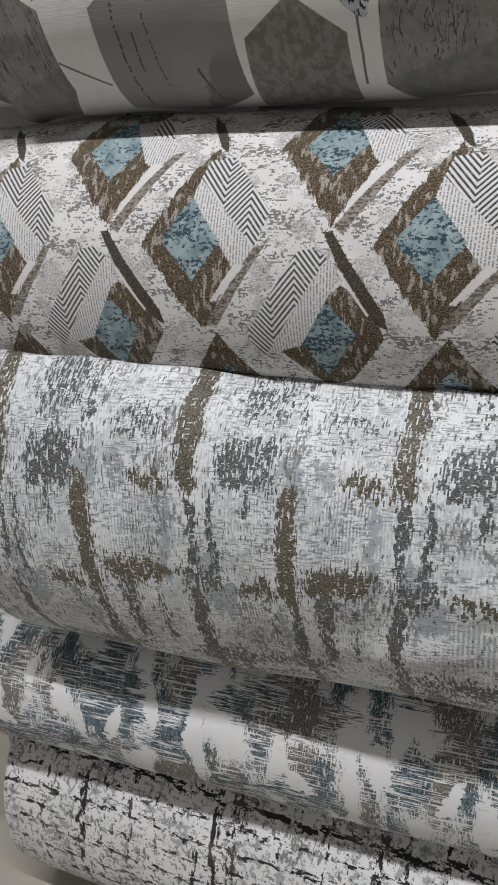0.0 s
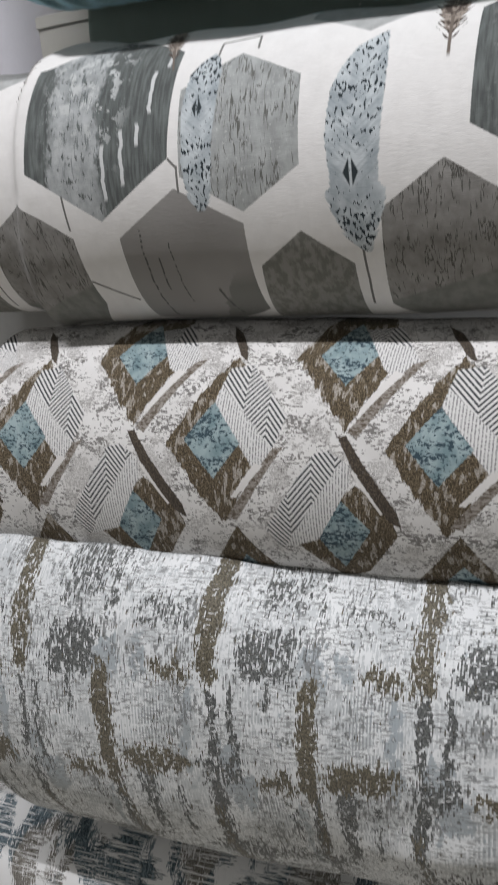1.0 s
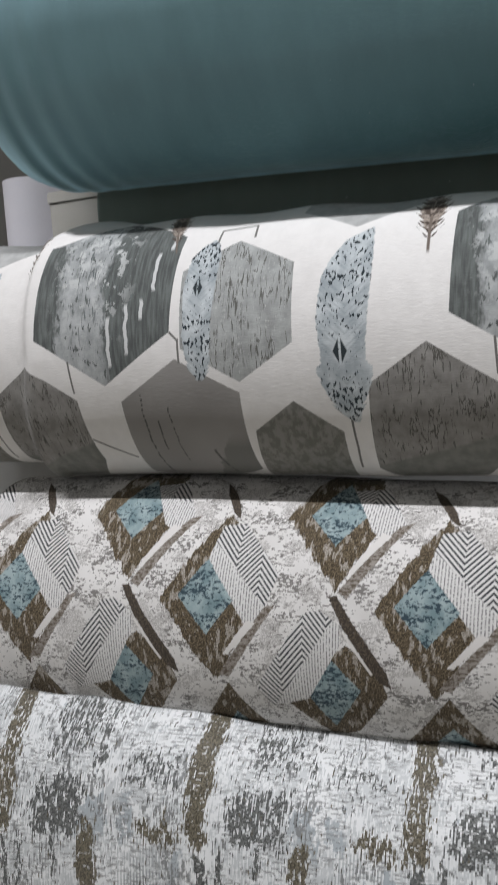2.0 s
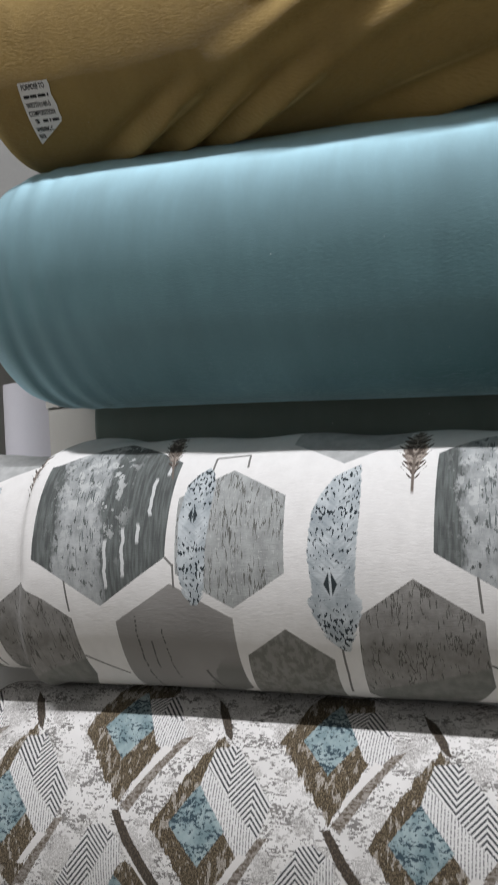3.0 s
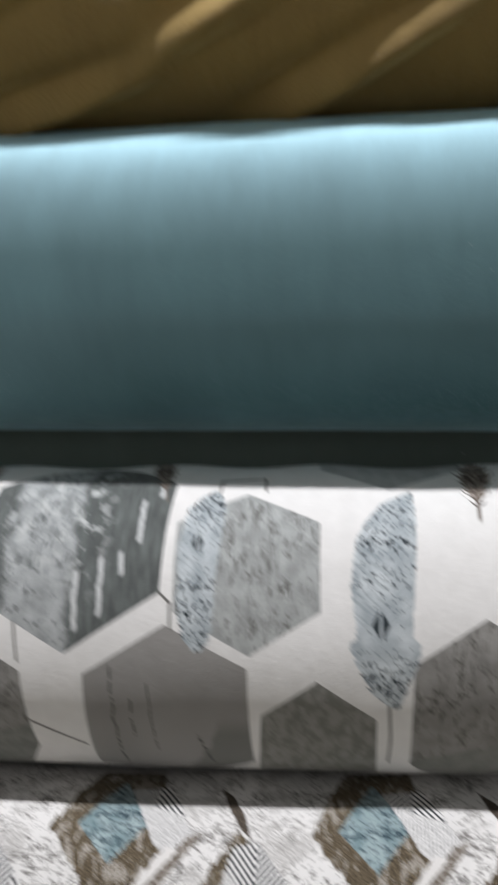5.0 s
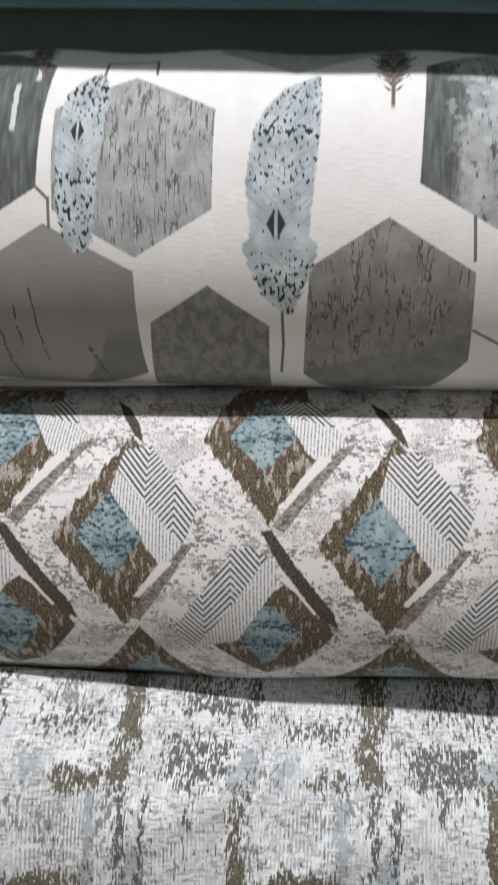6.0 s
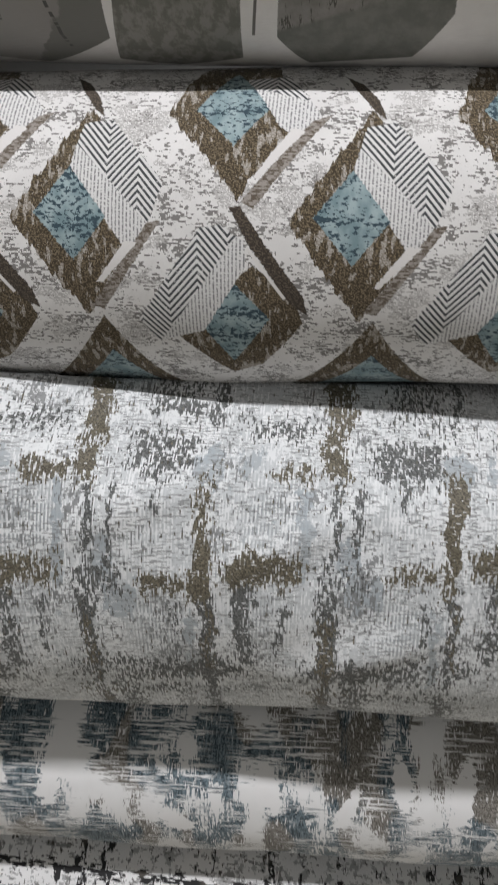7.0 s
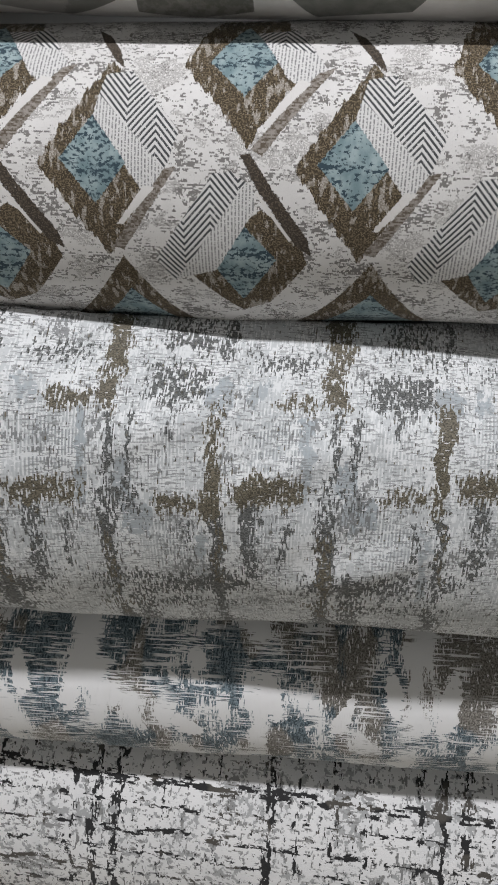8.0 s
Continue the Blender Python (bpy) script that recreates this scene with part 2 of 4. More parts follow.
    # small brown plumes with ragged barbs
    for px, py, pw, ph, lean, seed in ((0.160, 0.150, 0.021, 0.052, 0.0, 41), (-0.128, 0.172, 0.016, 0.048, -0.25, 51)):
        h = n.m("ADD", v, -py)
        x = n.m("MULTIPLY", n.m("MULTIPLY_ADD", h, -lean, n.m("ADD", n.wrap(u, px, P), -px)), 1 / pw)
        y = n.m("MULTIPLY", h, 1 / ph)
        off = n.m("ABSOLUTE", x)
        r2 = n.m("ADD", off, n.m("POWER", n.m("ABSOLUTE", y), 2.0))
        barb = n.noise(off, n.m("MULTIPLY_ADD", off, -0.4, y), 2.2, 10.0, seed, 3)
        plume = n.under(n.m("MULTIPLY_ADD", barb, 1.6, r2), 1.48, 0.08)
        hairs = n.mix(n.over(n.m("MULTIPLY_ADD", speck, 0.4, barb), 0.70, 0.1), (0.07, 0.052, 0.042), (0.34, 0.29, 0.25))
        colour = n.mix(plume, colour, hairs)
        shaft = n.both(n.under(n.m("ABSOLUTE", x), 0.07, 0.05), n.under(y, -0.3, 0.1), n.over(y, -1.15, 0.1))
        colour = n.mix(shaft, colour, (0.16, 0.13, 0.11))
    rib = n.m("MULTIPLY_ADD", n.noise(u, v, 90, 900, 42, 2), 0.6, n.m("MULTIPLY", n.noise(u, v, 60, 60, 43, 2), 0.7))
    return n.finish(colour, rib, 0.0006, 0.85, 0.12)


def diamond_jacquard():
    n = Net("diamond_jacquard")
    u, v = n.uv()
    P = 0.2226
    us, vs = n.picks(u, v, 0.0009, 0.0009)
    thread = n.noise(us, vs, 620, 900, 1, 2)
    dash = n.noise(us, n.m("SNAP", v, 0.0014), 170, 640, 2, 3, 0.65)
    ragged = n.m("MULTIPLY_ADD", n.noise(us, vs, 190, 34, 3, 3, 0.6), 0.016, -0.007)
    tooth = n.m("MULTIPLY_ADD", n.noise(us, vs, 400, 400, 4), 0.004, -0.002)
    patch = n.noise(u, v, 22, 26, 5, 3)
    white = n.mix(n.over(patch, 0.5, 0.3), (0.79, 0.775, 0.76), (0.72, 0.705, 0.69))
    worn = n.noise(us, vs, 34, 46, 15, 5, 0.68)
    speckle = n.over(n.m("MULTIPLY_ADD", worn, 0.9, dash), 1.01, 0.02)
    colour = n.mix(n.m("MULTIPLY", speckle, 0.9), white, (0.17, 0.16, 0.15))
    soft_grey = n.both(n.over(n.m("MULTIPLY_ADD", dash, 0.15, n.noise(u, v, 22, 30, 6, 4, 0.6)), 0.625, 0.012), n.over(thread, 0.47, 0.03))
    colour = n.mix(soft_grey, colour, (0.50, 0.485, 0.47))
    tweed = n.mix(n.over(thread, 0.53, 0.06), (0.064, 0.049, 0.031), (0.20, 0.158, 0.103))
    fleck = n.m("MULTIPLY", n.over(n.m("MULTIPLY_ADD", patch, 0.35, n.noise(us, vs, 190, 62, 7, 4, 0.62)), 0.735, 0.03), 0.85)
    tweed = n.mix(fleck, tweed, n.mix(n.over(thread, 0.5, 0.1), (0.28, 0.245, 0.20), (0.50, 0.47, 0.43)))
    dark = n.mix(n.over(thread, 0.55, 0.08), (0.055, 0.044, 0.034), (0.13, 0.105, 0.08))
    sea = n.mix(n.over(n.noise(u, v, 70, 50, 8, 3), 0.5, 0.25), (0.19, 0.275, 0.295), (0.36, 0.45, 0.465))
    sea = n.mix(n.over(n.m("MULTIPLY_ADD", n.noise(u, v, 14, 90, 19, 2), 0.5, n.noise(us, vs, 210, 330, 9, 3, 0.6)), 0.79, 0.03), sea, (0.045, 0.075, 0.095))
    bar = n.mix(n.over(dash, 0.5, 0.12), (0.13, 0.105, 0.08), (0.34, 0.31, 0.28))
    plain_white = (0.74, 0.72, 0.70)

    def lay(base, corners, tone, jitter=tooth):
        return n.mix(n.cell(u, v, corners, P, jitter), base, tone)

    def herringbone(base, corners, crest, half, split, fine_below):
        """A white panel: zigzag lines on one side of the split, fine dotted uprights on the other."""
        middle = sum(p[0] for p in corners) / len(corners)
        w = n.wrap(u, middle, P)
        zig = n.m("PINGPONG", n.m("ADD", w, 10 * half * 2 - crest), half)
        f = n.m("FRACT", n.m("MULTIPLY", n.m("MULTIPLY_ADD", zig, 1.15, v), 1 / 0.0062))
        lines = n.both(n.under(f, 0.46, 0.10), n.over(thread, 0.34, 0.06))
        (x0, y0), (x1, y1) = split
        side = n.m("SUBTRACT", v, n.m("MULTIPLY_ADD", w, (y1 - y0) / (x1 - x0), y0 - x0 * (y1 - y0) / (x1 - x0)))
        g = n.m("FRACT", n.m("MULTIPLY", w, 1 / 0.0030))
        fine = n.m("MULTIPLY", n.both(n.under(g, 0.45, 0.15), n.over(n.noise(u, v, 300, 700, 12, 1), 0.47, 0.06)), 0.7)
        up = n.over(side, 0.0, 0.001)
        ink = n.mix(up, fine, lines) if fine_below else n.mix(up, lines, fine)
        tone = n.mix(ink, (0.73, 0.72, 0.71), (0.075, 0.078, 0.082))
        return n.mix(n.cell(u, v, corners, P, tooth), base, tone)

    # the foot motif, under the belly of the roll
    colour = lay(colour, [(-0.0392, -0.046), (-0.1092, -0.150), (-0.098, -0.20), (0.012, -0.20), (0.0175, -0.140)], tweed)
    colour = lay(colour, [(-0.0375, -0.085), (-0.087, -0.158), (-0.06, -0.20), (-0.01, -0.20), (0.010, -0.158)], sea)
    # the crown motif
    colour = lay(colour, [(0.0124, 0.1235), (0.0722, 0.0504), (0.1113, 0.1127), (0.0937, 0.20), (0.0368, 0.20)], tweed, ragged)
    colour = lay(colour, [(0.0348, 0.1276), (0.0667, 0.0947), (0.0930, 0.1303), (0.0620, 0.178)], sea)
    colour = herringbone(colour, [(0.0700, 0.1664), (0.1036, 0.1720), (0.1344, 0.1191), (0.1225, 0.098), (0.1005, 0.1122)], 0.095, 0.025, ((0.07, 0.155), (0.135, 0.135)), True)
    colour = lay(colour, [(0.1269, 0.1189), (0.1413, 0.1241), (0.0846, 0.0448), (0.075, 0.0505)], bar)
    colour = lay(colour, [(0.1114, 0.1117), (0.1209, 0.108), (0.0878, 0.0678), (0.0831, 0.0695)], plain_white)
    colour = lay(colour, [(-0.0731, 0.1726), (-0.0590, 0.1604), (-0.0460, 0.1400), (-0.0390, 0.1198), (-0.0485, 0.1273), (-0.0640, 0.1520)], dark)
    # the main motif
    colour = lay(colour, [(-0.0503, 0.1281), (-0.1119, 0.0343), (-0.0502, -0.0473), (-0.0117, 0.0185), (-0.0413, 0.1183)], tweed, ragged)
    colour = herringbone(colour, [(-0.0629, 0.0751), (-0.0540, 0.1127), (-0.032, 0.1168), (0.0140, 0.0639), (-0.0042, 0.0123), (-0.0175, 0.0149)], -0.006, 0.026, ((-0.058, 0.094), (-0.008, 0.043)), True)
    colour = lay(colour, [(-0.0629, 0.076), (-0.0918, 0.0391), (-0.0594, 0.0026), (-0.0318, 0.0372)], sea)
    colour = lay(colour, [(0.0026, 0.0334), (0.013, 0.0352), (-0.0376, -0.0397), (-0.0482, -0.037)], bar)
    colour = lay(colour, [(-0.016, 0.0189), (-0.006, 0.0174), (-0.0363, -0.0156), (-0.0416, -0.0149)], plain_white)
    # the low motif with its winding stem
    colour = lay(colour, [(0.027, -0.0406), (0.0167, -0.0564), (0.0669, -0.1121), (0.0917, -0.0992), (0.126, -0.0486), (0.1175, -0.0219), (0.0858, 0.0009)], tweed)
    colour = lay(colour, [(0.0715, -0.0142), (0.0433, -0.0505), (0.0684, -0.0931), (0.0992, -0.0443)], sea)
    colour = herringbone(colour, [(0.0441, 0.0299), (0.059, 0.0323), (0.0791, 0.0198), (0.0796, 0.0006), (0.0453, -0.0577), (0.006, -0.0702), (-0.0086, -0.0478)], 0.042, 0.0235, ((0.025, -0.045), (0.064, 0.012)), True)
    colour = lay(colour, [(0.066, 0.046), (0.0743, 0.0471), (0.0983, 0.0129), (0.084, 0.0136)], dark)
    colour = lay(colour, [(0.0835, 0.0156), (0.0983, 0.0139), (0.1258, -0.024), (0.1295, -0.0402), (0.1178, -0.0334)], dark)
    colour = n.mix(n.line(u, v, (0.082, 0.014), (0.111, -0.026), 0.0026, P), colour, plain_white)
    weave = n.m("ADD", n.m("MULTIPLY", thread, 0.7), n.m("MULTIPLY", n.noise(u, v, 45, 45, 14, 2), 0.7))
    return n.finish(colour, weave, 0.0012, 0.85, 0.1)


def plaid_jacquard():
    """Weathered plaid: broken brown uprights and cross rows over white, with slate patches and fine ribs."""
    n = Net("weathered_plaid_jacquard")
    u, v = n.uv()
    P = 0.218
    us, vs = n.picks(u, v, 0.0013, 0.0009)
    stitch = n.noise(us, vs, 440, 95, 1, 3, 0.6)
    pick = n.noise(us, vs, 80, 560, 2, 2, 0.6)
    grain = n.noise(us, vs, 900, 900, 6, 1)
    patch = n.noise(u, v, 20, 24, 4, 4, 0.6)
    fade = n.noise(u, v, 9, 13, 17, 3, 0.6)
    wu = n.m("MULTIPLY_ADD", n.noise(u, v, 30, 22, 21, 3, 0.6), 0.030, n.m("ADD", u, -0.015))
    wv = n.m("MULTIPLY_ADD", n.noise(us, vs, 60, 34, 22, 4, 0.65), 0.046, n.m("ADD", v, -0.023))

    def block(x0, x1, y0, y1, amount, soft=0.007):
        """How dense the stitches lie inside one block of the repeat."""
        middle, half = 0.5 * (x0 + x1), 0.5 * (x1 - x0)
        across = n.under(n.m("ABSOLUTE", n.m("ADD", n.wrap(wu, middle, P), -middle)), half * 0.78, soft * 0.8 + half * 0.35)
        return n.m("MULTIPLY", n.both(across, n.over(wv, y0, soft * 2.4), n.under(wv, y1, soft * 2.4)), amount)

    def stitched(blocks, noise, loose=0.65, tight=0.285):
        dense = n.m("MULTIPLY", n.either(*[block(*b) for b in blocks]), n.m("MULTIPLY_ADD", fade, 1.9, 0.02))
        return n.over(n.m("MULTIPLY_ADD", dense, tight, noise), loose, 0.03)

    white = n.mix(n.over(patch, 0.5, 0.3), (0.81, 0.82, 0.825), (0.72, 0.735, 0.74))
    colour = white
    # pale ribs running round the roll
    rib = n.m("FRACT", n.m("MULTIPLY", u, 1 / 0.0034))
    ribs = n.both(n.under(rib, 0.5, 0.2), n.over(n.noise(us, vs, 40, 150, 18, 2), 0.46, 0.05))
    ribbed = n.either(block(0.07, 0.15, 0.055, 0.13, 1.0, 0.02), block(-0.02, 0.04, -0.05, 0.03, 1.0, 0.02), block(0.07, 0.14, -0.03, 0.03, 0.9, 0.02), block(-0.03, 0.03, 0.06, 0.12, 0.6, 0.02), block(-0.02, 0.14, -0.16, -0.09, 0.6, 0.03))
    colour = n.mix(n.m("MULTIPLY", n.both(ribs, ribbed), 0.9), colour, (0.30, 0.325, 0.337))
    # slate stripes and patches
    slate = n.either(block(-0.044, -0.008, 0.004, 0.036, 1.0), block(0.034, 0.066, 0.125, 0.160, 0.8), block(-0.087, -0.074, 0.03, 0.125, 0.75), block(-0.052, -0.028, 0.035, 0.075, 0.8), block(0.032, 0.044, -0.09, 0.01, 0.6), block(0.07, 0.10, 0.13, 0.16, 0.5))
    slate = n.over(n.m("MULTIPLY_ADD", slate, 0.46, n.noise(us, vs, 150, 70, 23, 4, 0.6)), 0.665, 0.05)
    colour = n.mix(n.m("MULTIPLY", slate, 0.85), colour, (0.34, 0.385, 0.415))
    # a veil of pale grey uprights
    veil = n.over(n.m("MULTIPLY_ADD", n.noise(u, v, 18, 20, 26, 4, 0.6), 0.8, n.noise(us, vs, 520, 75, 27, 2, 0.6)), 0.915, 0.05)
    colour = n.mix(n.m("MULTIPLY", veil, 0.55), colour, (0.42, 0.445, 0.455))
    # short cross picks
    dashes = n.both(n.over(pick, 0.555, 0.03), n.over(n.noise(u, v, 26, 30, 19, 3), 0.45, 0.10))
    colour = n.mix(n.m("MULTIPLY", dashes, 0.8), colour, (0.24, 0.245, 0.245))
    loose = n.over(n.m("MULTIPLY_ADD", n.noise(u, v, 24, 16, 25, 4, 0.65), 0.9, stitch), 1.05, 0.03)
    colour = n.mix(n.m("MULTIPLY", loose, 0.85), colour, (0.19, 0.195, 0.195))
    # grey stitches
    ash = n.mix(n.over(grain, 0.5, 0.1), (0.055, 0.058, 0.057), (0.17, 0.175, 0.17))
    grey = stitched((
        (-0.034, 0.048, 0.128, 0.176, 0.75), (0.001, 0.009, 0.095, 0.17, 0.9), (-0.037, -0.028, 0.045, 0.125, 0.9), (-0.060, -0.046, 0.055, 0.125, 0.9),
        (-0.067, -0.045, -0.21, 0.028, 1.0), (-0.045, -0.012, -0.19, -0.045, 0.75), (0.045, 0.064, -0.21, 0.03, 0.9), (0.044, 0.058, 0.18, 0.27, 0.7),
        (-0.11, 0.11, -0.088, -0.052, 0.70), (-0.11, 0.11, -0.122, -0.098, 0.62), (0.076, 0.100, -0.06, 0.045, 0.75), (0.115, 0.125, -0.05, 0.03, 0.7),
        (-0.075, -0.015, 0.024, 0.058, 0.6), (0.065, 0.15, 0.17, 0.20, 0.5), (-0.11, 0.11, -0.20, -0.165, 0.65), (0.02, 0.035, -0.04, 0.02, 0.5), (-0.02, 0.05, 0.19, 0.26, 0.55),
    ), stitch)
    colour = n.mix(grey, colour, ash)
    # brown stitches
    earth = n.mix(n.over(grain, 0.5, 0.1), (0.062, 0.054, 0.037), (0.185, 0.163, 0.118))
    brown = stitched((
        (-0.073, -0.042, 0.125, 0.27, 1.1), (0.036, 0.060, 0.018, 0.138, 1.15), (-0.125, -0.068, 0.126, 0.146, 1.0), (0.055, 0.150, 0.034, 0.064, 1.05),
        (-0.020, 0.045, 0.026, 0.046, 0.95), (-0.066, -0.048, -0.15, 0.0, 0.8), (0.050, 0.062, -0.07, 0.02, 0.75), (-0.095, -0.02, -0.120, -0.100, 0.75),
    ), stitch, 0.67, 0.26)
    colour = n.mix(brown, colour, earth)
    colour = n.mix(n.m("MULTIPLY", n.over(n.noise(us, vs, 130, 560, 24, 2), 0.655, 0.03), 0.9), colour, (0.78, 0.785, 0.79))
    weave = n.m("ADD", n.m("MULTIPLY", n.m("ADD", grain, n.m("MULTIPLY", stitch, 0.6)), 0.6), n.m("MULTIPLY", n.noise(u, v, 40, 40, 16, 2), 0.7))
    return n.finish(colour, weave, 0.0011, 0.6, 0.12, spec=0.38)


def ikat_jacquard():
    """Slate blue and brown brushed patches, hair-thin cross streaks and white leaf-shaped gaps."""
    n = Net("brushed_patch_jacquard")
    u, v = n.uv()
    P = 0.475
    us, vs = n.picks(u, v, 0.0012, 0.0010)
    stitch = n.noise(us, vs, 400, 60, 1, 3, 0.6)
    hair = n.noise(us, vs, 16, 430, 2, 2, 0.6)
    fine = n.noise(us, vs, 700, 420, 6, 1)
    tall = n.noise(u, v, 19, 7, 3, 2)
    broad = n.noise(u, v, 9, 15, 4, 2)
    which = n.noise(u, v, 11, 5, 5, 2)
    white = n.mix(n.over(tall, 0.5, 0.3), (0.80, 0.80, 0.795), (0.74, 0.735, 0.73))
    blue = n.mix(n.over(n.m("MULTIPLY_ADD", fine, 0.6, n.m("MULTIPLY", stitch, 0.6)), 0.60, 0.12), (0.030, 0.048, 0.060), (0.19, 0.245, 0.275))
    brown = n.mix(n.over(fine, 0.5, 0.15), (0.10, 0.092, 0.078), (0.29, 0.272, 0.245))
    tone = n.mix(n.over(n.m("MULTIPLY_ADD", stitch, 0.15, which), 0.615, 0.03), blue, brown)
    colour = white
    # upright brushed patches
    fill = n.m("ADD", n.m("MULTIPLY", tall, 1.7), n.m("MULTIPLY", stitch, 0.75))
    colour = n.mix(n.over(fill, 1.205, 0.03), colour, tone)
    # patches made of thin cross streaks
    streaks = n.m("ADD", n.m("MULTIPLY", broad, 1.3), n.m("MULTIPLY", hair, 0.9))
    colour = n.mix(n.over(streaks, 1.165, 0.03), colour, tone)
    colour = n.mix(n.both(n.over(hair, 0.55, 0.03), n.over(n.noise(u, v, 12, 10, 7, 2), 0.46, 0.06)), colour, white)
    colour = n.mix(n.both(n.over(stitch, 0.61, 0.03), n.over(which, 0.48, 0.08)), colour, white)
    # clean leaf-shaped gaps
    rag = n.m("MULTIPLY_ADD", n.noise(us, vs, 90, 160, 8, 3, 0.6), 0.9, -0.45)
    for x, y, half, tall_half, lean in ((-0.149, 0.055, 0.015, 0.052, -0.10), (0.000, 0.000, 0.020, 0.022, 0.6), (0.107, 0.050, 0.018, 0.036, 0.15), (0.198, 0.028, 0.012, 0.034, -0.35), (0.258, 0.065, 0.013, 0.036, 0.2)):
        w = n.m("ADD", n.wrap(u, x, P), -x)
        h = n.m("ADD", v, -y)
        w = n.m("MULTIPLY_ADD", h, lean, w)
        taper = n.m("MULTIPLY_ADD", h, -0.35 / tall_half, 1.0)
        d = n.m("ADD", n.m("POWER", n.m("ABSOLUTE", n.m("DIVIDE", w, n.m("MULTIPLY", taper, half))), 2.0), n.m("POWER", n.m("ABSOLUTE", n.m("DIVIDE", h, tall_half)), 2.4))
        colour = n.mix(n.under(n.m("MULTIPLY_ADD", rag, 3.0, d), 0.70, 0.06), colour, (0.80, 0.795, 0.79))
    weave = n.m("ADD", n.m("MULTIPLY", stitch, 0.8), n.m("MULTIPLY", n.noise(u, v, 40, 40, 16, 2), 0.7))
    return n.finish(colour, weave, 0.0011, 0.7, 0.1, spec=0.3)


def crosshatch_jacquard():
    """White ground with broken black crossing lines and stepped grey flecks."""
    n = Net("broken_crosshatch_jacquard")
    u, v = n.uv()
    P = 0.49
    us, vs = n.picks(u, v, 0.0016, 0.0016)
    up = n.noise(us, vs, 130, 44, 1, 4, 0.66)
    across = n.noise(us, vs, 46, 150, 2, 4, 0.66)
    cloud = n.noise(us, vs, 95, 80, 4, 4, 0.62)
    patch = n.noise(u, v, 16, 14, 3, 3)
    other = n.noise(u, v, 11, 17, 9, 3)
    colour = n.mix(n.over(patch, 0.52, 0.2), (0.80, 0.795, 0.79), (0.73, 0.73, 0.73))
    # grey flecks in two strengths
    colour = n.mix(n.over(n.m("MULTIPLY_ADD", patch, 0.45, cloud), 0.79, 0.02), colour, (0.40, 0.405, 0.405))
    colour = n.mix(n.over(n.m("MULTIPLY_ADD", other, 0.5, across), 0.855, 0.02), colour, (0.30, 0.30, 0.295))
    colour = n.mix(n.over(n.m("MULTIPLY_ADD", other, -0.45, up), 0.385, 0.02), colour, (0.25, 0.25, 0.245))
    black = n.mix(n.over(other, 0.56, 0.04), (0.024, 0.024, 0.025), (0.085, 0.078, 0.068))
    wu = n.m("MULTIPLY_ADD", n.noise(u, v, 22, 26, 21, 3, 0.6), 0.022, n.m("ADD", u, -0.011))
    wv = n.m("MULTIPLY_ADD", n.noise(u, v, 17, 12, 22, 3, 0.6), 0.040, n.m("ADD", v, -0.020))
    lines = None
    for x, half, amount in ((-0.172, 0.006, 0.8), (-0.142, 0.008, 1.0), (-0.110, 0.010, 0.9), (-0.04, 0.005, 0.6), (0.035, 0.006, 0.7), (0.110, 0.009, 1.0), (0.150, 0.006, 0.75), (0.200, 0.007, 0.8), (0.245, 0.005, 0.6)):
        d = n.m("MULTIPLY", n.under(n.m("ABSOLUTE", n.m("ADD", n.wrap(wu, x, P), -x)), half, 0.010), amount)
        lines = d if lines is None else n.m("MAXIMUM", lines, d)
    lift = n.m("MULTIPLY_ADD", n.noise(u, v, 12, 22, 31, 3), 0.9, 0.5)
    colour = n.mix(n.over(n.m("MULTIPLY_ADD", n.m("MULTIPLY", lines, lift), 0.21, up), 0.68, 0.02), colour, black)
    rows = None
    for y, half, amount in ((0.178, 0.008, 1.0), (0.145, 0.005, 0.8), (0.108, 0.006, 0.9), (0.075, 0.005, 0.8), (0.04, 0.006, 0.9), (0.0, 0.006, 0.8), (-0.04, 0.006, 0.8)):
        d = n.m("MULTIPLY", n.under(n.m("ABSOLUTE", n.m("ADD", wv, -y)), half, 0.009), amount)
        rows = d if rows is None else n.m("MAXIMUM", rows, d)
    lift = n.m("MULTIPLY_ADD", n.noise(u, v, 14, 16, 32, 3), 1.4, 0.2)
    colour = n.mix(n.over(n.m("MULTIPLY_ADD", n.m("MULTIPLY", rows, lift), 0.23, across), 0.685, 0.02), colour, black)
    colour = n.mix(n.over(n.m("MULTIPLY_ADD", other, 0.25, n.noise(us, vs, 170, 100, 33, 3, 0.6)), 0.765, 0.02), colour, black)
    weave = n.m("ADD", n.m("MULTIPLY", n.noise(u, v, 600, 600, 10), 0.8), n.m("MULTIPLY", n.noise(u, v, 40, 40, 16, 2), 0.7))
    return n.finish(colour, weave, 0.0011, 0.75, 0.1, spec=0.3)


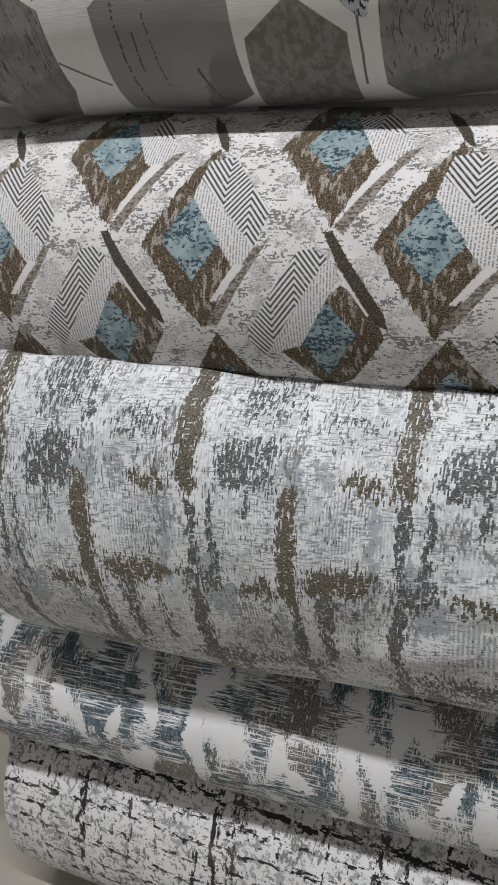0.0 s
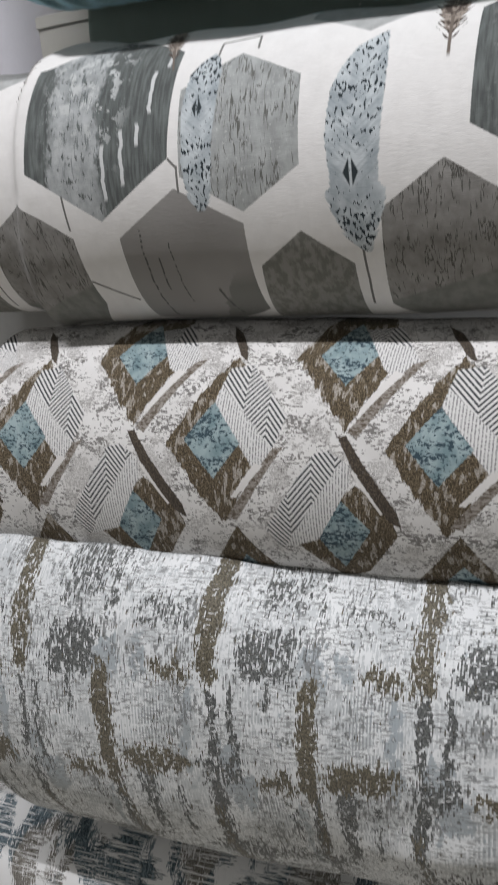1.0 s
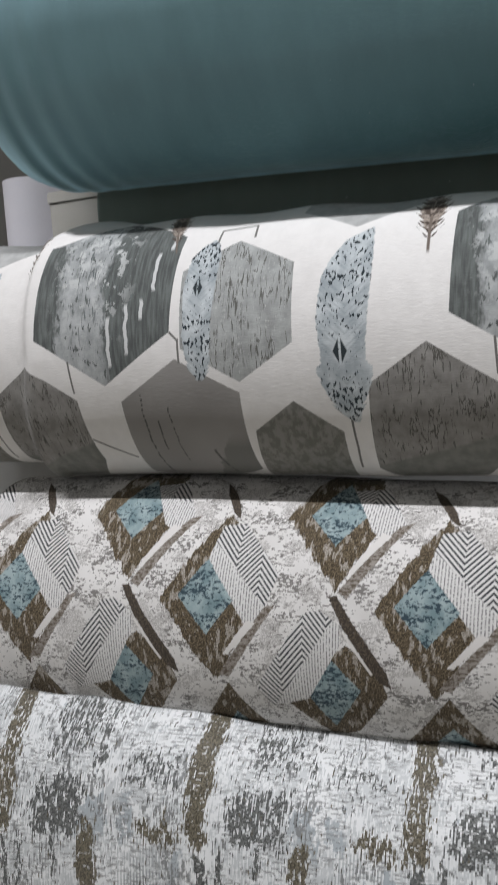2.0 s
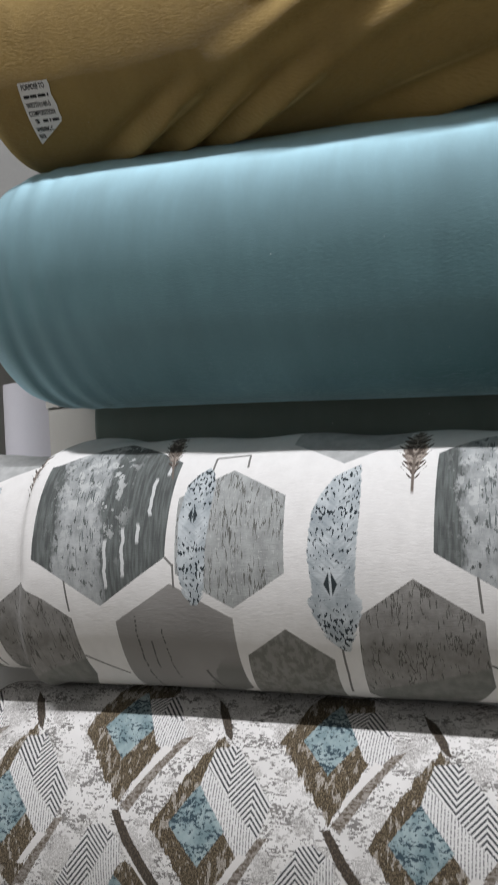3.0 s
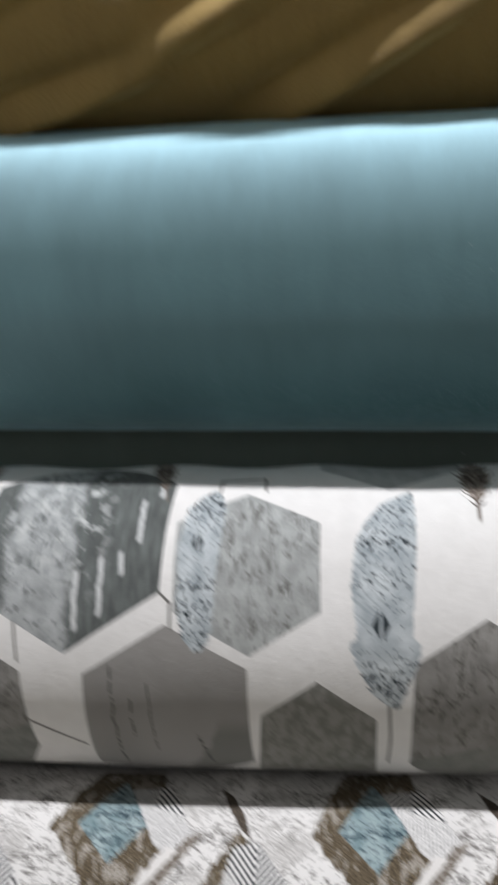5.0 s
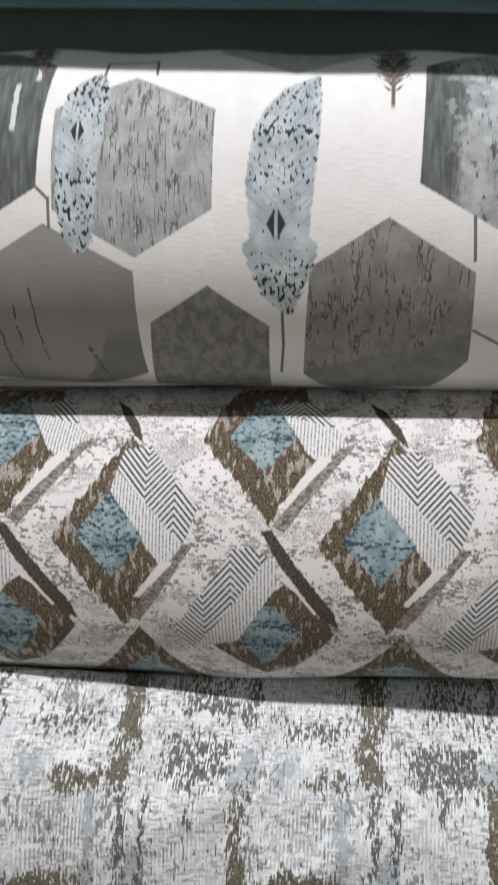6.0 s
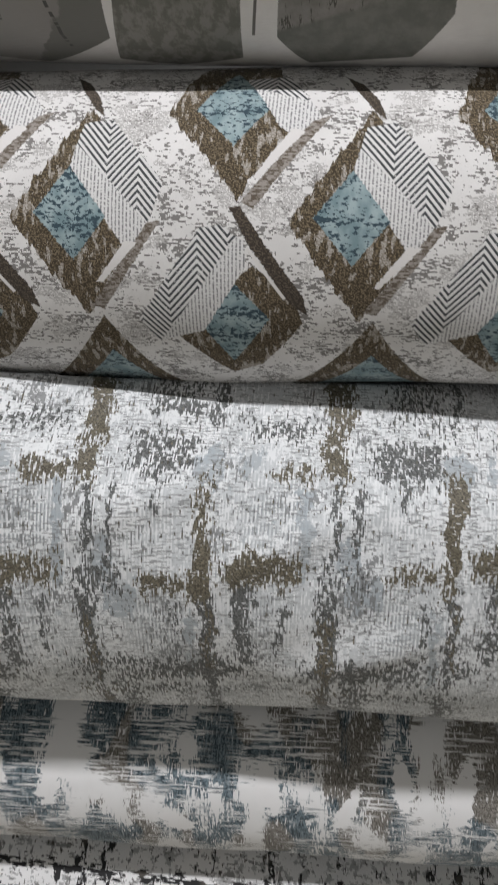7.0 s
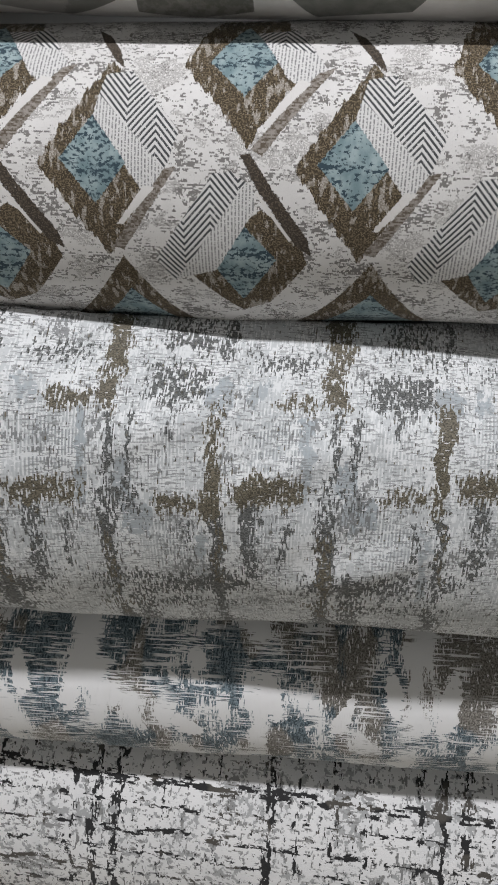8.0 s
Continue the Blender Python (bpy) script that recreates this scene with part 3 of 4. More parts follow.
def velvet(name, deep, light, tint, sheen, cords=0.0, rim=0.3, spread=0.45):
    n = Net(name)
    u, v = n.uv()
    nap = n.noise(u, v, 26, 9, 1, 4, 0.6)
    cloud = n.noise(u, v, 7, 12, 2, 3)
    colour = n.mix(n.over(n.m("MULTIPLY_ADD", nap, 0.6, n.m("MULTIPLY", cloud, 0.5)), 0.56, 0.5), deep, light)
    colour = n.mix(n.over(n.noise(u, v, 210, 210, 6, 1), 0.815, 0.01), colour, (0.6, 0.62, 0.62))
    rib = n.noise(u, v, 130, 800, 3, 2)
    height = n.m("ADD", n.m("MULTIPLY", rib, cords), n.m("MULTIPLY", n.noise(u, v, 34, 9, 4, 3), 0.9))
    mat = n.finish(colour, height, 0.0013, 0.6, sheen, tint, spread, 0.3)
    # bent normals put the nap's sheen towards the crown, hardly any under the belly
    pile, blend, facing = n.node("ShaderNodeBsdfAnisotropic"), n.node("ShaderNodeMixShader"), n.node("ShaderNodeLayerWeight")
    pile.inputs["Roughness"].default_value = 0.76
    n.put(n.mix(n.over(nap, 0.5, 0.6), tuple(0.85 * c for c in tint), tint), pile.inputs["Color"])
    facing.inputs["Blend"].default_value = 0.42
    for lean, socket in (((0, -0.2, -0.5), pile.inputs["Normal"]), ((0, 0, 0.85), facing.inputs["Normal"])):
        way, turn, unit = n.node("ShaderNodeNewGeometry"), n.node("ShaderNodeVectorMath"), n.node("ShaderNodeVectorMath")
        unit.operation = "NORMALIZE"
        turn.inputs[1].default_value = lean
        n.put(way.outputs["Normal"], turn.inputs[0])
        n.put(turn.outputs[0], unit.inputs[0])
        n.put(unit.outputs[0], socket)
    n.put(n.m("MULTIPLY", facing.outputs["Facing"], rim), blend.inputs[0])
    n.put(n.bsdf.outputs[0], blend.inputs[1])
    n.put(pile.outputs[0], blend.inputs[2])
    n.put(blend.outputs[0], n.tree.nodes["Material Output"].inputs["Surface"])
    return mat


def plain(name, low, high, scale=8.0, rough=0.8, metal=0.0, bump=0.2):
    n = Net(name)
    t = n.node("ShaderNodeTexCoord")
    a, b = n.node("ShaderNodeTexNoise"), n.node("ShaderNodeTexNoise")
    for tex, s in ((a, scale), (b, scale * 30)):
        n.put(t.outputs["Object"], tex.inputs["Vector"])
        tex.inputs["Scale"].default_value, tex.inputs["Detail"].default_value = s, 4.0
    mixed = n.m("MULTIPLY_ADD", b.outputs[0], 0.3, n.m("MULTIPLY", a.outputs[0], 0.7))
    colour = n.mix(n.over(mixed, 0.5, 0.5), low, high)
    n.bsdf.inputs["Metallic"].default_value = metal
    return n.finish(colour, mixed, 0.002 * bump, rough, spec=0.35)


CLOTH = {
    "hex": hexagon_print(), "dia": diamond_jacquard(), "r3": plaid_jacquard(), "r4": ikat_jacquard(), "r5": crosshatch_jacquard(),
    "teal": velvet("teal_velvet", (0.030, 0.094, 0.112), (0.050, 0.136, 0.155), (0.60, 0.84, 0.92), 0.9, 0.9, 1.15, 0.30),
    "brown": velvet("olive_gold_chenille", (0.178, 0.108, 0.026), (0.272, 0.178, 0.047), (1.0, 0.80, 0.42), 0.35, 2.2, 0.35),
    "green": velvet("dark_green_velvet", (0.16, 0.20, 0.175), (0.20, 0.24, 0.215), (0.8, 0.9, 0.85), 0.2, 0.3, 0.1),
}
CARD = plain("cardboard", (0.26, 0.18, 0.11), (0.36, 0.26, 0.17), 20)
LINEN = plain("raw_cloth_edge", (0.62, 0.61, 0.59), (0.74, 0.73, 0.71), 60)
WALL = plain("painted_wall", (0.32, 0.32, 0.31), (0.39, 0.39, 0.38), 3)
FLOOR = plain("pale_floor_tile", (0.40, 0.375, 0.32), (0.48, 0.45, 0.39), 3, 0.5)
CEILING = plain("white_ceiling", (0.66, 0.66, 0.66), (0.72, 0.72, 0.72), 2)
SHELF = plain("grey_laminate", (0.68, 0.655, 0.615), (0.75, 0.725, 0.685), 5, 0.55)
SHELF_EDGE = plain("white_edge_band", (0.76, 0.76, 0.77), (0.84, 0.84, 0.85), 5, 0.6)
HOLE_SHADE = plain("painted_hole_shade", (0.015, 0.013, 0.012), (0.025, 0.022, 0.02), 5)
PAPER = plain("white_paper", (0.74, 0.73, 0.72), (0.80, 0.79, 0.78), 30)
INK = plain("black_ink", (0.02, 0.02, 0.022), (0.035, 0.035, 0.037), 30)
BOX = plain("pale_card_box", (0.58, 0.565, 0.52), (0.66, 0.645, 0.60), 12)
LILAC = plain("lilac_paper", (0.74, 0.73, 0.79), (0.82, 0.81, 0.86), 14)
METAL = plain("white_enamel", (0.75, 0.75, 0.75), (0.8, 0.8, 0.8), 4, 0.4)


# ---- building helpers ----
def quad_mesh(name, co, quads, mat, smooth=True):
    me = bpy.data.meshes.new(name)
    me.vertices.add(len(co))
    me.vertices.foreach_set("co", co.astype(np.float32).ravel())
    me.loops.add(quads.size)
    me.loops.foreach_set("vertex_index", quads.astype(np.int32).ravel())
    me.polygons.add(len(quads))
    me.polygons.foreach_set("loop_start", np.arange(0, quads.size, 4, dtype=np.int32))
    me.update(calc_edges=True)
    me.polygons.foreach_set("use_smooth", np.full(len(quads), smooth))
    me.materials.append(mat)
    return me


def mesh_object(name, co, faces, mat, parent=None, smooth=True, label=""):
    ob = new(name, quad_mesh(name, np.asarray(co), np.asarray(faces), mat, smooth))
    ob.parent = parent
    return tagged(ob, label)


def part(name, bm, mat, parent, label=""):
    me = bpy.data.meshes.new(name)
    bm.to_mesh(me)
    bm.free()
    me.materials.append(mat)
    ob = new(name, me)
    ob.parent = parent
    return tagged(ob, label)


def box(lo, hi, bevel=0.0):
    bm = bmesh.new()
    bmesh.ops.create_cube(bm, size=1)
    for v in bm.verts:
        v.co = [l + (h - l) * (w + 0.5) for l, h, w in zip(lo, hi, v.co)]
    if bevel:
        bmesh.ops.bevel(bm, geom=bm.edges[:], offset=bevel, segments=2, affect="EDGES")
    return bm


def smooth_noise(a, b, fa, fb, seed):
    """A few summed waves: gentle lumps over a sheet."""
    rng = np.random.RandomState(seed)
    out = np.zeros_like(a)
    for _ in range(7):
        ka, kb = rng.uniform(-1, 1) * fa, rng.uniform(-1, 1) * fb
        out += np.sin(ka * a + kb * b + rng.uniform(0, 6.3))
    return out / 7


# centre y and z, half depth, lean of the axis in y and in z, taper, height over depth
FORM = {
    "hex": (0.7337, 1.3667, 0.1145, 0.0, -0.0196, -0.0139, 1.232),
    "dia": (0.7260, 1.0778, 0.1232, 0.0120, 0.0330, -0.0150, 1.149),
    "r3": (0.7306, 0.7745, 0.1931, -0.0294, -0.0151, -0.0721, 1.115),
    "r4": (0.7121, 0.4227, 0.1111, 0.0411, 0.0248, 0.0005, 1.101),
    "r5": (0.7600, 0.0955, 0.1860, -0.0008, 0.0006, 0.0003, 1.100),
    "teal": (0.7255, 1.6945, 0.1327, -0.0129, -0.0583, -0.0071, 1.125),
    "brown": (0.6825, 1.9668, 0.1098, -0.0204, -0.0710, -0.0062, 1.137),
    "green": (0.9050, 1.5350, 0.1250, 0.0, -0.03, 0.0, 1.0),
}

MIDDLE = 0.0916


def axis_at(key, u):
    y, z, r, a, b, c, e = FORM[key]
    return y + a * u, z + b * u, r + c * (u - MIDDLE), e


def ridge(U, V, p, q, width, height):
    """A fold that runs from its faint tip p to q."""
    du, dv = q[0] - p[0], q[1] - p[1]
    size = math.hypot(du, dv)
    s = ((U - p[0]) * du + (V - p[1]) * dv) / size**2
    d = ((U - p[0]) * -dv + (V - p[1]) * du) / size
    along = np.clip(s * 2.2, 0, 1) * np.clip((1.2 - s) * 2.2, 0, 1)
    side = np.where(d < 0, np.exp(-((d / width) ** 2)), np.exp(-((d / (1.9 * width)) ** 2)))
    side = side - 0.45 * np.exp(-(((d - 3.2 * width) / (1.6 * width)) ** 2))
    return height * along * side


def fabric_roll(key, left, right, above=None, extra=None, lumps=0.0015, bevel=0.02, label="", end_label="", drift=None):
    top = tagged(new("fabric_roll"), label, "fabric roll", "stacked fabric rolls")
    y0, z0, r0, e0 = axis_at(key, 0.5 * (left + right))
    top.location = (0.5 * (left + right), y0, z0 - e0 * r0)
    nu, nt = 300, 200
    us = np.concatenate([left + bevel * (1 - np.cos(np.linspace(0, math.pi / 2, 9)))[:-1], np.linspace(left + bevel, right - bevel, nu - 16), right - bevel * (1 - np.cos(np.linspace(math.pi / 2, 0, 9)))[1:]])
    nu = len(us)
    ths = np.linspace(-math.pi, math.pi, nt + 1)
    e = FORM[key][6]
    # distance round the roll from the line that faces the aisle
    mid = 0.5 * (ths[1:] + ths[:-1])
    arc = np.concatenate([[0], np.cumsum(np.hypot(np.sin(mid), e * np.cos(mid)) * np.diff(ths))])
    arc = (arc - np.interp(0.0, ths, arc)) * FORM[key][2]
    seed = sum(ord(ch) for ch in key)

    def skin(U, V, proud=0.0):
        """The place of the cloth's surface at U along and V round the roll."""
        TH = np.interp(V, arc, ths)
        yc, zc, R, e = axis_at(key, U)
        edge = np.clip(np.minimum(U - left, right - U), 0, bevel)
        D = lumps * (smooth_noise(U, TH, 26, 4, seed) + 0.7 * smooth_noise(U, TH, 60, 9, seed + 1)) + proud
        D = D - bevel + np.sqrt(bevel**2 - (bevel - edge) ** 2)
        if extra:
            D = D + extra(U, V, TH)
        Y = yc - (R + D) * np.cos(TH)
        Z = zc + (R * e + D) * np.sin(TH)
        if above:
            ya, za, ra, ea = axis_at(above, U)
            gap = np.maximum(1 - ((Y - ya) / ra) ** 2, 0)
            Z = np.where(np.abs(Y - ya) < ra, np.minimum(Z, za - ea * ra * np.sqrt(gap) - 0.0015), Z)
        return np.stack([U, Y, Z], -1)

    U, V = np.meshgrid(us, arc, indexing="ij")
    XYZ = skin(U, V)
    n1 = nt + 1
    co = XYZ.reshape(-1, 3) - np.array(top.location)
    i, j = np.meshgrid(np.arange(nu - 1), np.arange(nt), indexing="ij")
    q = np.stack([i * n1 + j, (i + 1) * n1 + j, (i + 1) * n1 + j + 1, i * n1 + j + 1], -1).reshape(-1, 4)
    me = quad_mesh("cloth", co, q, CLOTH[key])
    layer = me.uv_layers.new(name="cloth")
    flat = np.stack(drift(U, V) if drift else [U, V], -1).reshape(-1, 2)[q.reshape(-1)]
    layer.data.foreach_set("uv", flat.astype(np.float32).ravel())
    cloth = new("cloth", me)
    cloth.parent = top
    # wound layers and the tube at each end
    for x, way, ring in ((left, 1, 0), (right, -1, nu - 1)):
        rim = XYZ[ring][:-1]
        yc1, zc1, _, _ = axis_at(key, x)
        hub = np.array([x, yc1, zc1])
        fr = np.linspace(1, 0.22, 40)
        rings = [hub + (rim - hub) * f + np.array([way * (0.0025 * (k % 2) + (0.002 * math.sin(k * 1.7) if k else 0)), 0, 0]) for k, f in enumerate(fr)]
        pts = np.concatenate(rings) - np.array(top.location)
        m = len(rim)
        fs = [(k * m + s, k * m + (s + 1) % m, (k + 1) * m + (s + 1) % m, (k + 1) * m + s) for k in range(len(fr) - 1) for s in range(m)]
        mesh_object("wound_end", pts, fs, LINEN, top, True, end_label or "pale wound layers of cloth")
    bm = bmesh.new()
    for rad, x0, x1 in ((0.027, left - 0.006, right + 0.006), (0.023, right + 0.006, left - 0.006)):
        loops = []
        for x in (x0, x1):
            yc1, zc1, _, _ = axis_at(key, x)
            loops.append([bm.verts.new(Vector((x, yc1 + rad * math.cos(t), zc1 + rad * math.sin(t))) - top.location) for t in np.linspace(0, 2 * math.pi, 24, endpoint=False)])
        for s in range(24):
            bm.faces.new((loops[0][s], loops[0][(s + 1) % 24], loops[1][(s + 1) % 24], loops[1][s]))
    part("core_tube", bm, CARD, top, "brown cardboard tube")
    return top, skin


# ---- the room ----
def room_slab(name, lo, hi, mat):
    me = bpy.data.meshes.new(name)
    bm = box(lo, hi)
    bm.to_mesh(me)
    bm.free()
    me.materials.append(mat)
    return tagged(new(name, me), kind="structure")


FOOT = -0.11
room_slab("floor", (-3.2, -3.6, FOOT - 0.1), (3.2, 1.5, FOOT), FLOOR)
room_slab("ceiling", (-3.2, -3.6, 4.6), (3.2, 1.5, 4.7), CEILING)
room_slab("wall_back", (-3.2, 1.4, FOOT), (3.2, 1.5, 4.6), WALL)
room_slab("wall_aisle", (-3.2, -3.7, FOOT), (3.2, -3.6, 4.6), WALL)
room_slab("wall_west", (-3.3, -3.6, FOOT), (-3.2, 1.5, 4.6), WALL)
room_slab("wall_east", (3.2, -3.6, FOOT), (3.3, 1.5, 4.6), WALL)

lamp = tagged(new("ceiling_tube_lamp"), "white enamel ceiling batten with one long tube", "ceiling lamp")
lamp.location = (TUBE[0], TUBE[1], 4.6)
part("batten", box((-1.85, -0.03, -0.06), (1.85, 0.03, 0), 0.004), METAL, lamp)


# ---- shelf over the stack ----
def shelf_board():
    top = tagged(new("shelf"), "grey laminate shelf board with white front edge above the rolls", "shelf")
    top.matrix_world = pose(-0.437, 0.681, 2.232, 0, 0, 5.5)
    part("board", box((-1.6, 0.002, 0.0), (1.5, 0.55, 0.024), 0.0008), SHELF, top)
    part("fascia", box((-1.6, -0.016, -0.001), (1.5, 0.0015, 0.125), 0.0008), SHELF_EDGE, top, "white front fascia")
    # uncut screw holes: small discs painted near black for the shade inside
    for x, y, rad in ((-0.0135, 0.0135, 0.0038), (-0.372, 0.041, 0.0023)):
        bm = bmesh.new()
        bmesh.ops.create_cone(bm, cap_ends=True, segments=20, radius1=rad, radius2=rad * 0.8, depth=0.003)
        for v in bm.verts:
            v.co += Vector((x, y, -0.0005))
        part("screw_hole", bm, HOLE_SHADE, top, "small screw hole, its shaded inside painted on a dark disc")


shelf_board()


# ---- the stack of rolls ----
def hex_shape(U, V, TH):
    """The outer turn ends in a soft fold; inner turns show beyond it."""
    line = -0.772 + np.where(V > 0.14, (V - 0.14) * 0.9, 0) + np.where(V < 0.0, -V * -0.25, 0)
    step = 1 / (1 + np.exp(-(U - line) / 0.004))
    lip = 0.006 * np.exp(-(((U - line - 0.012) / 0.014) ** 2))
    crown = 0.002 * np.sin(U * 41 + 0.5) * np.exp(-(((TH - 1.6) / 0.5) ** 2))
    return -0.014 * (1 - step) + lip + crown


def dia_shape(U, V, TH):
    return 0.003 * np.sin(U * 17 + 1) * np.exp(-(((TH + 1.2) / 0.6) ** 2)) + 0.002 * np.sin(U * 9) + 0.014 * np.exp(-(((TH - 1.7) / 0.5) ** 2)) * np.clip((-U - 0.25) / 0.45, 0, 1)


def plaid_shape(U, V, TH):
    out = 0.003 * np.sin(U * 13 + V * 20) - 0.020 * np.clip((V - 0.10) / 0.08, 0, 1) ** 2
    for p, q in (((-0.10, 0.06), (0.05, 0.13)), ((0.02, 0.02), (0.20, 0.12)), ((-0.42, -0.09), (-0.24, -0.04)), ((0.10, -0.08), (0.26, 0.0)), ((-0.30, -0.02), (-0.15, 0.05))):
        out = out + ridge(U, V, p, q, 0.012, 0.0055)
    return out


def chenille_shape(U, V, TH):
    out = np.zeros_like(U)
    folds = (
        ((-0.49, -0.093), (-0.23, 0.014), 0.0075, 0.013), ((-0.345, -0.093), (-0.13, -0.014), 0.0075, 0.014), ((-0.115, -0.104), (0.03, -0.050), 0.0075, 0.013),
        ((-0.13, -0.120), (0.0, -0.072), 0.007, 0.010), ((0.07, -0.131), (0.17, -0.085), 0.007, 0.012), ((-0.44, -0.026), (-0.25, 0.025), 0.009, 0.006),
        ((-0.665, -0.188), (-0.520, -0.110), 0.006, 0.019), ((-0.595, -0.190), (-0.46, -0.120), 0.006, 0.019), ((-0.545, -0.190), (-0.37, -0.108), 0.006, 0.020),
        ((-0.370, -0.192), (-0.13, -0.128), 0.007, 0.022), ((-0.05, -0.197), (0.10, -0.12), 0.008, 0.020), ((-0.715, -0.03), (-0.735, 0.09), 0.007, 0.003),
        ((-0.60, 0.04), (-0.585, 0.12), 0.005, 0.003), ((-0.36, 0.07), (-0.33, 0.13), 0.006, 0.003), ((-0.47, 0.05), (-0.45, 0.12), 0.005, 0.003),
    )
    for p, q, w, h in folds:
        out = out + ridge(U, V, p, q, w, h)
    return out


def teal_shape(U, V, TH):
    """A few pulls near the open edge."""
    near = np.exp(-(((U + 0.80) / 0.09) ** 2))
    return 0.0013 * near * np.sin(U * 190 + V * 14) - 0.012 * np.exp(-(((U + 0.81) / 0.05) ** 2)) * np.abs(np.sin(TH * 0.5 + 0.3)) + 0.009 * np.exp(-(((TH - 1.75) / 0.35) ** 2))


def ease(x, a, b):
    s = np.clip((x - a) / (b - a), 0, 1)
    return s * s * (3 - 2 * s)


# how the cloths were pulled while they were wound: the weave's own place for each place on the roll
def hex_drift(U, V):
    return U, V - 0.02 * (U + 0.13)


def dia_drift(U, V):
    w = U + 0.55
    pull = ease(U, -0.08, -0.33) * (0.0472 - 0.0839 * w - 0.0206 * V - 0.1158 * V * w + 0.128 * w * w)
    return U + pull + 0.0045 * ease(U, 0.16, -0.03) * ease(U, -0.30, -0.10), V - 0.002 + 0.02 * U - 0.0165 * V * ease(U, -0.08, -0.33)


def plaid_drift(U, V):
    return U + 0.050 * ease(U, -0.10, -0.33) + 0.035 * ease(U, -0.45, -0.82), V - 0.10 * U


fabric_roll("r5", -1.035, 0.60, None, None, 0.0015, 0.012, "white fabric roll with broken black crosshatch lines, on the floor")
fabric_roll("r4", -1.07, 0.58, "r3", None, 0.0022, 0.02, "fabric roll with brushed slate blue and brown patches", "")
fabric_roll("r3", -0.90, 0.56, "dia", plaid_shape, 0.002, 0.03, "thick fabric roll of weathered white, grey and brown plaid", drift=plaid_drift)
fabric_roll("dia", -0.905, 0.58, None, dia_shape, 0.0018, 0.025, "cream fabric roll with brown and blue diamond motifs", drift=dia_drift)
fabric_roll("hex", -1.02, 0.60, None, hex_shape, 0.0016, 0.02, "white fabric roll printed with grey hexagons and blue feathers", drift=hex_drift)
fabric_roll("green", -0.768, 0.62, None, None, 0.0012, 0.01, "dark green velvet fabric roll lying behind the others")
fabric_roll("teal", -0.828, 0.60, "brown", teal_shape, 0.001, 0.055, "smooth dusty teal velvet fabric roll")
olive, olive_skin = fabric_roll("brown", -0.795, 0.62, None, chenille_shape, 0.0012, 0.03, "olive gold chenille fabric roll with slanting folds")


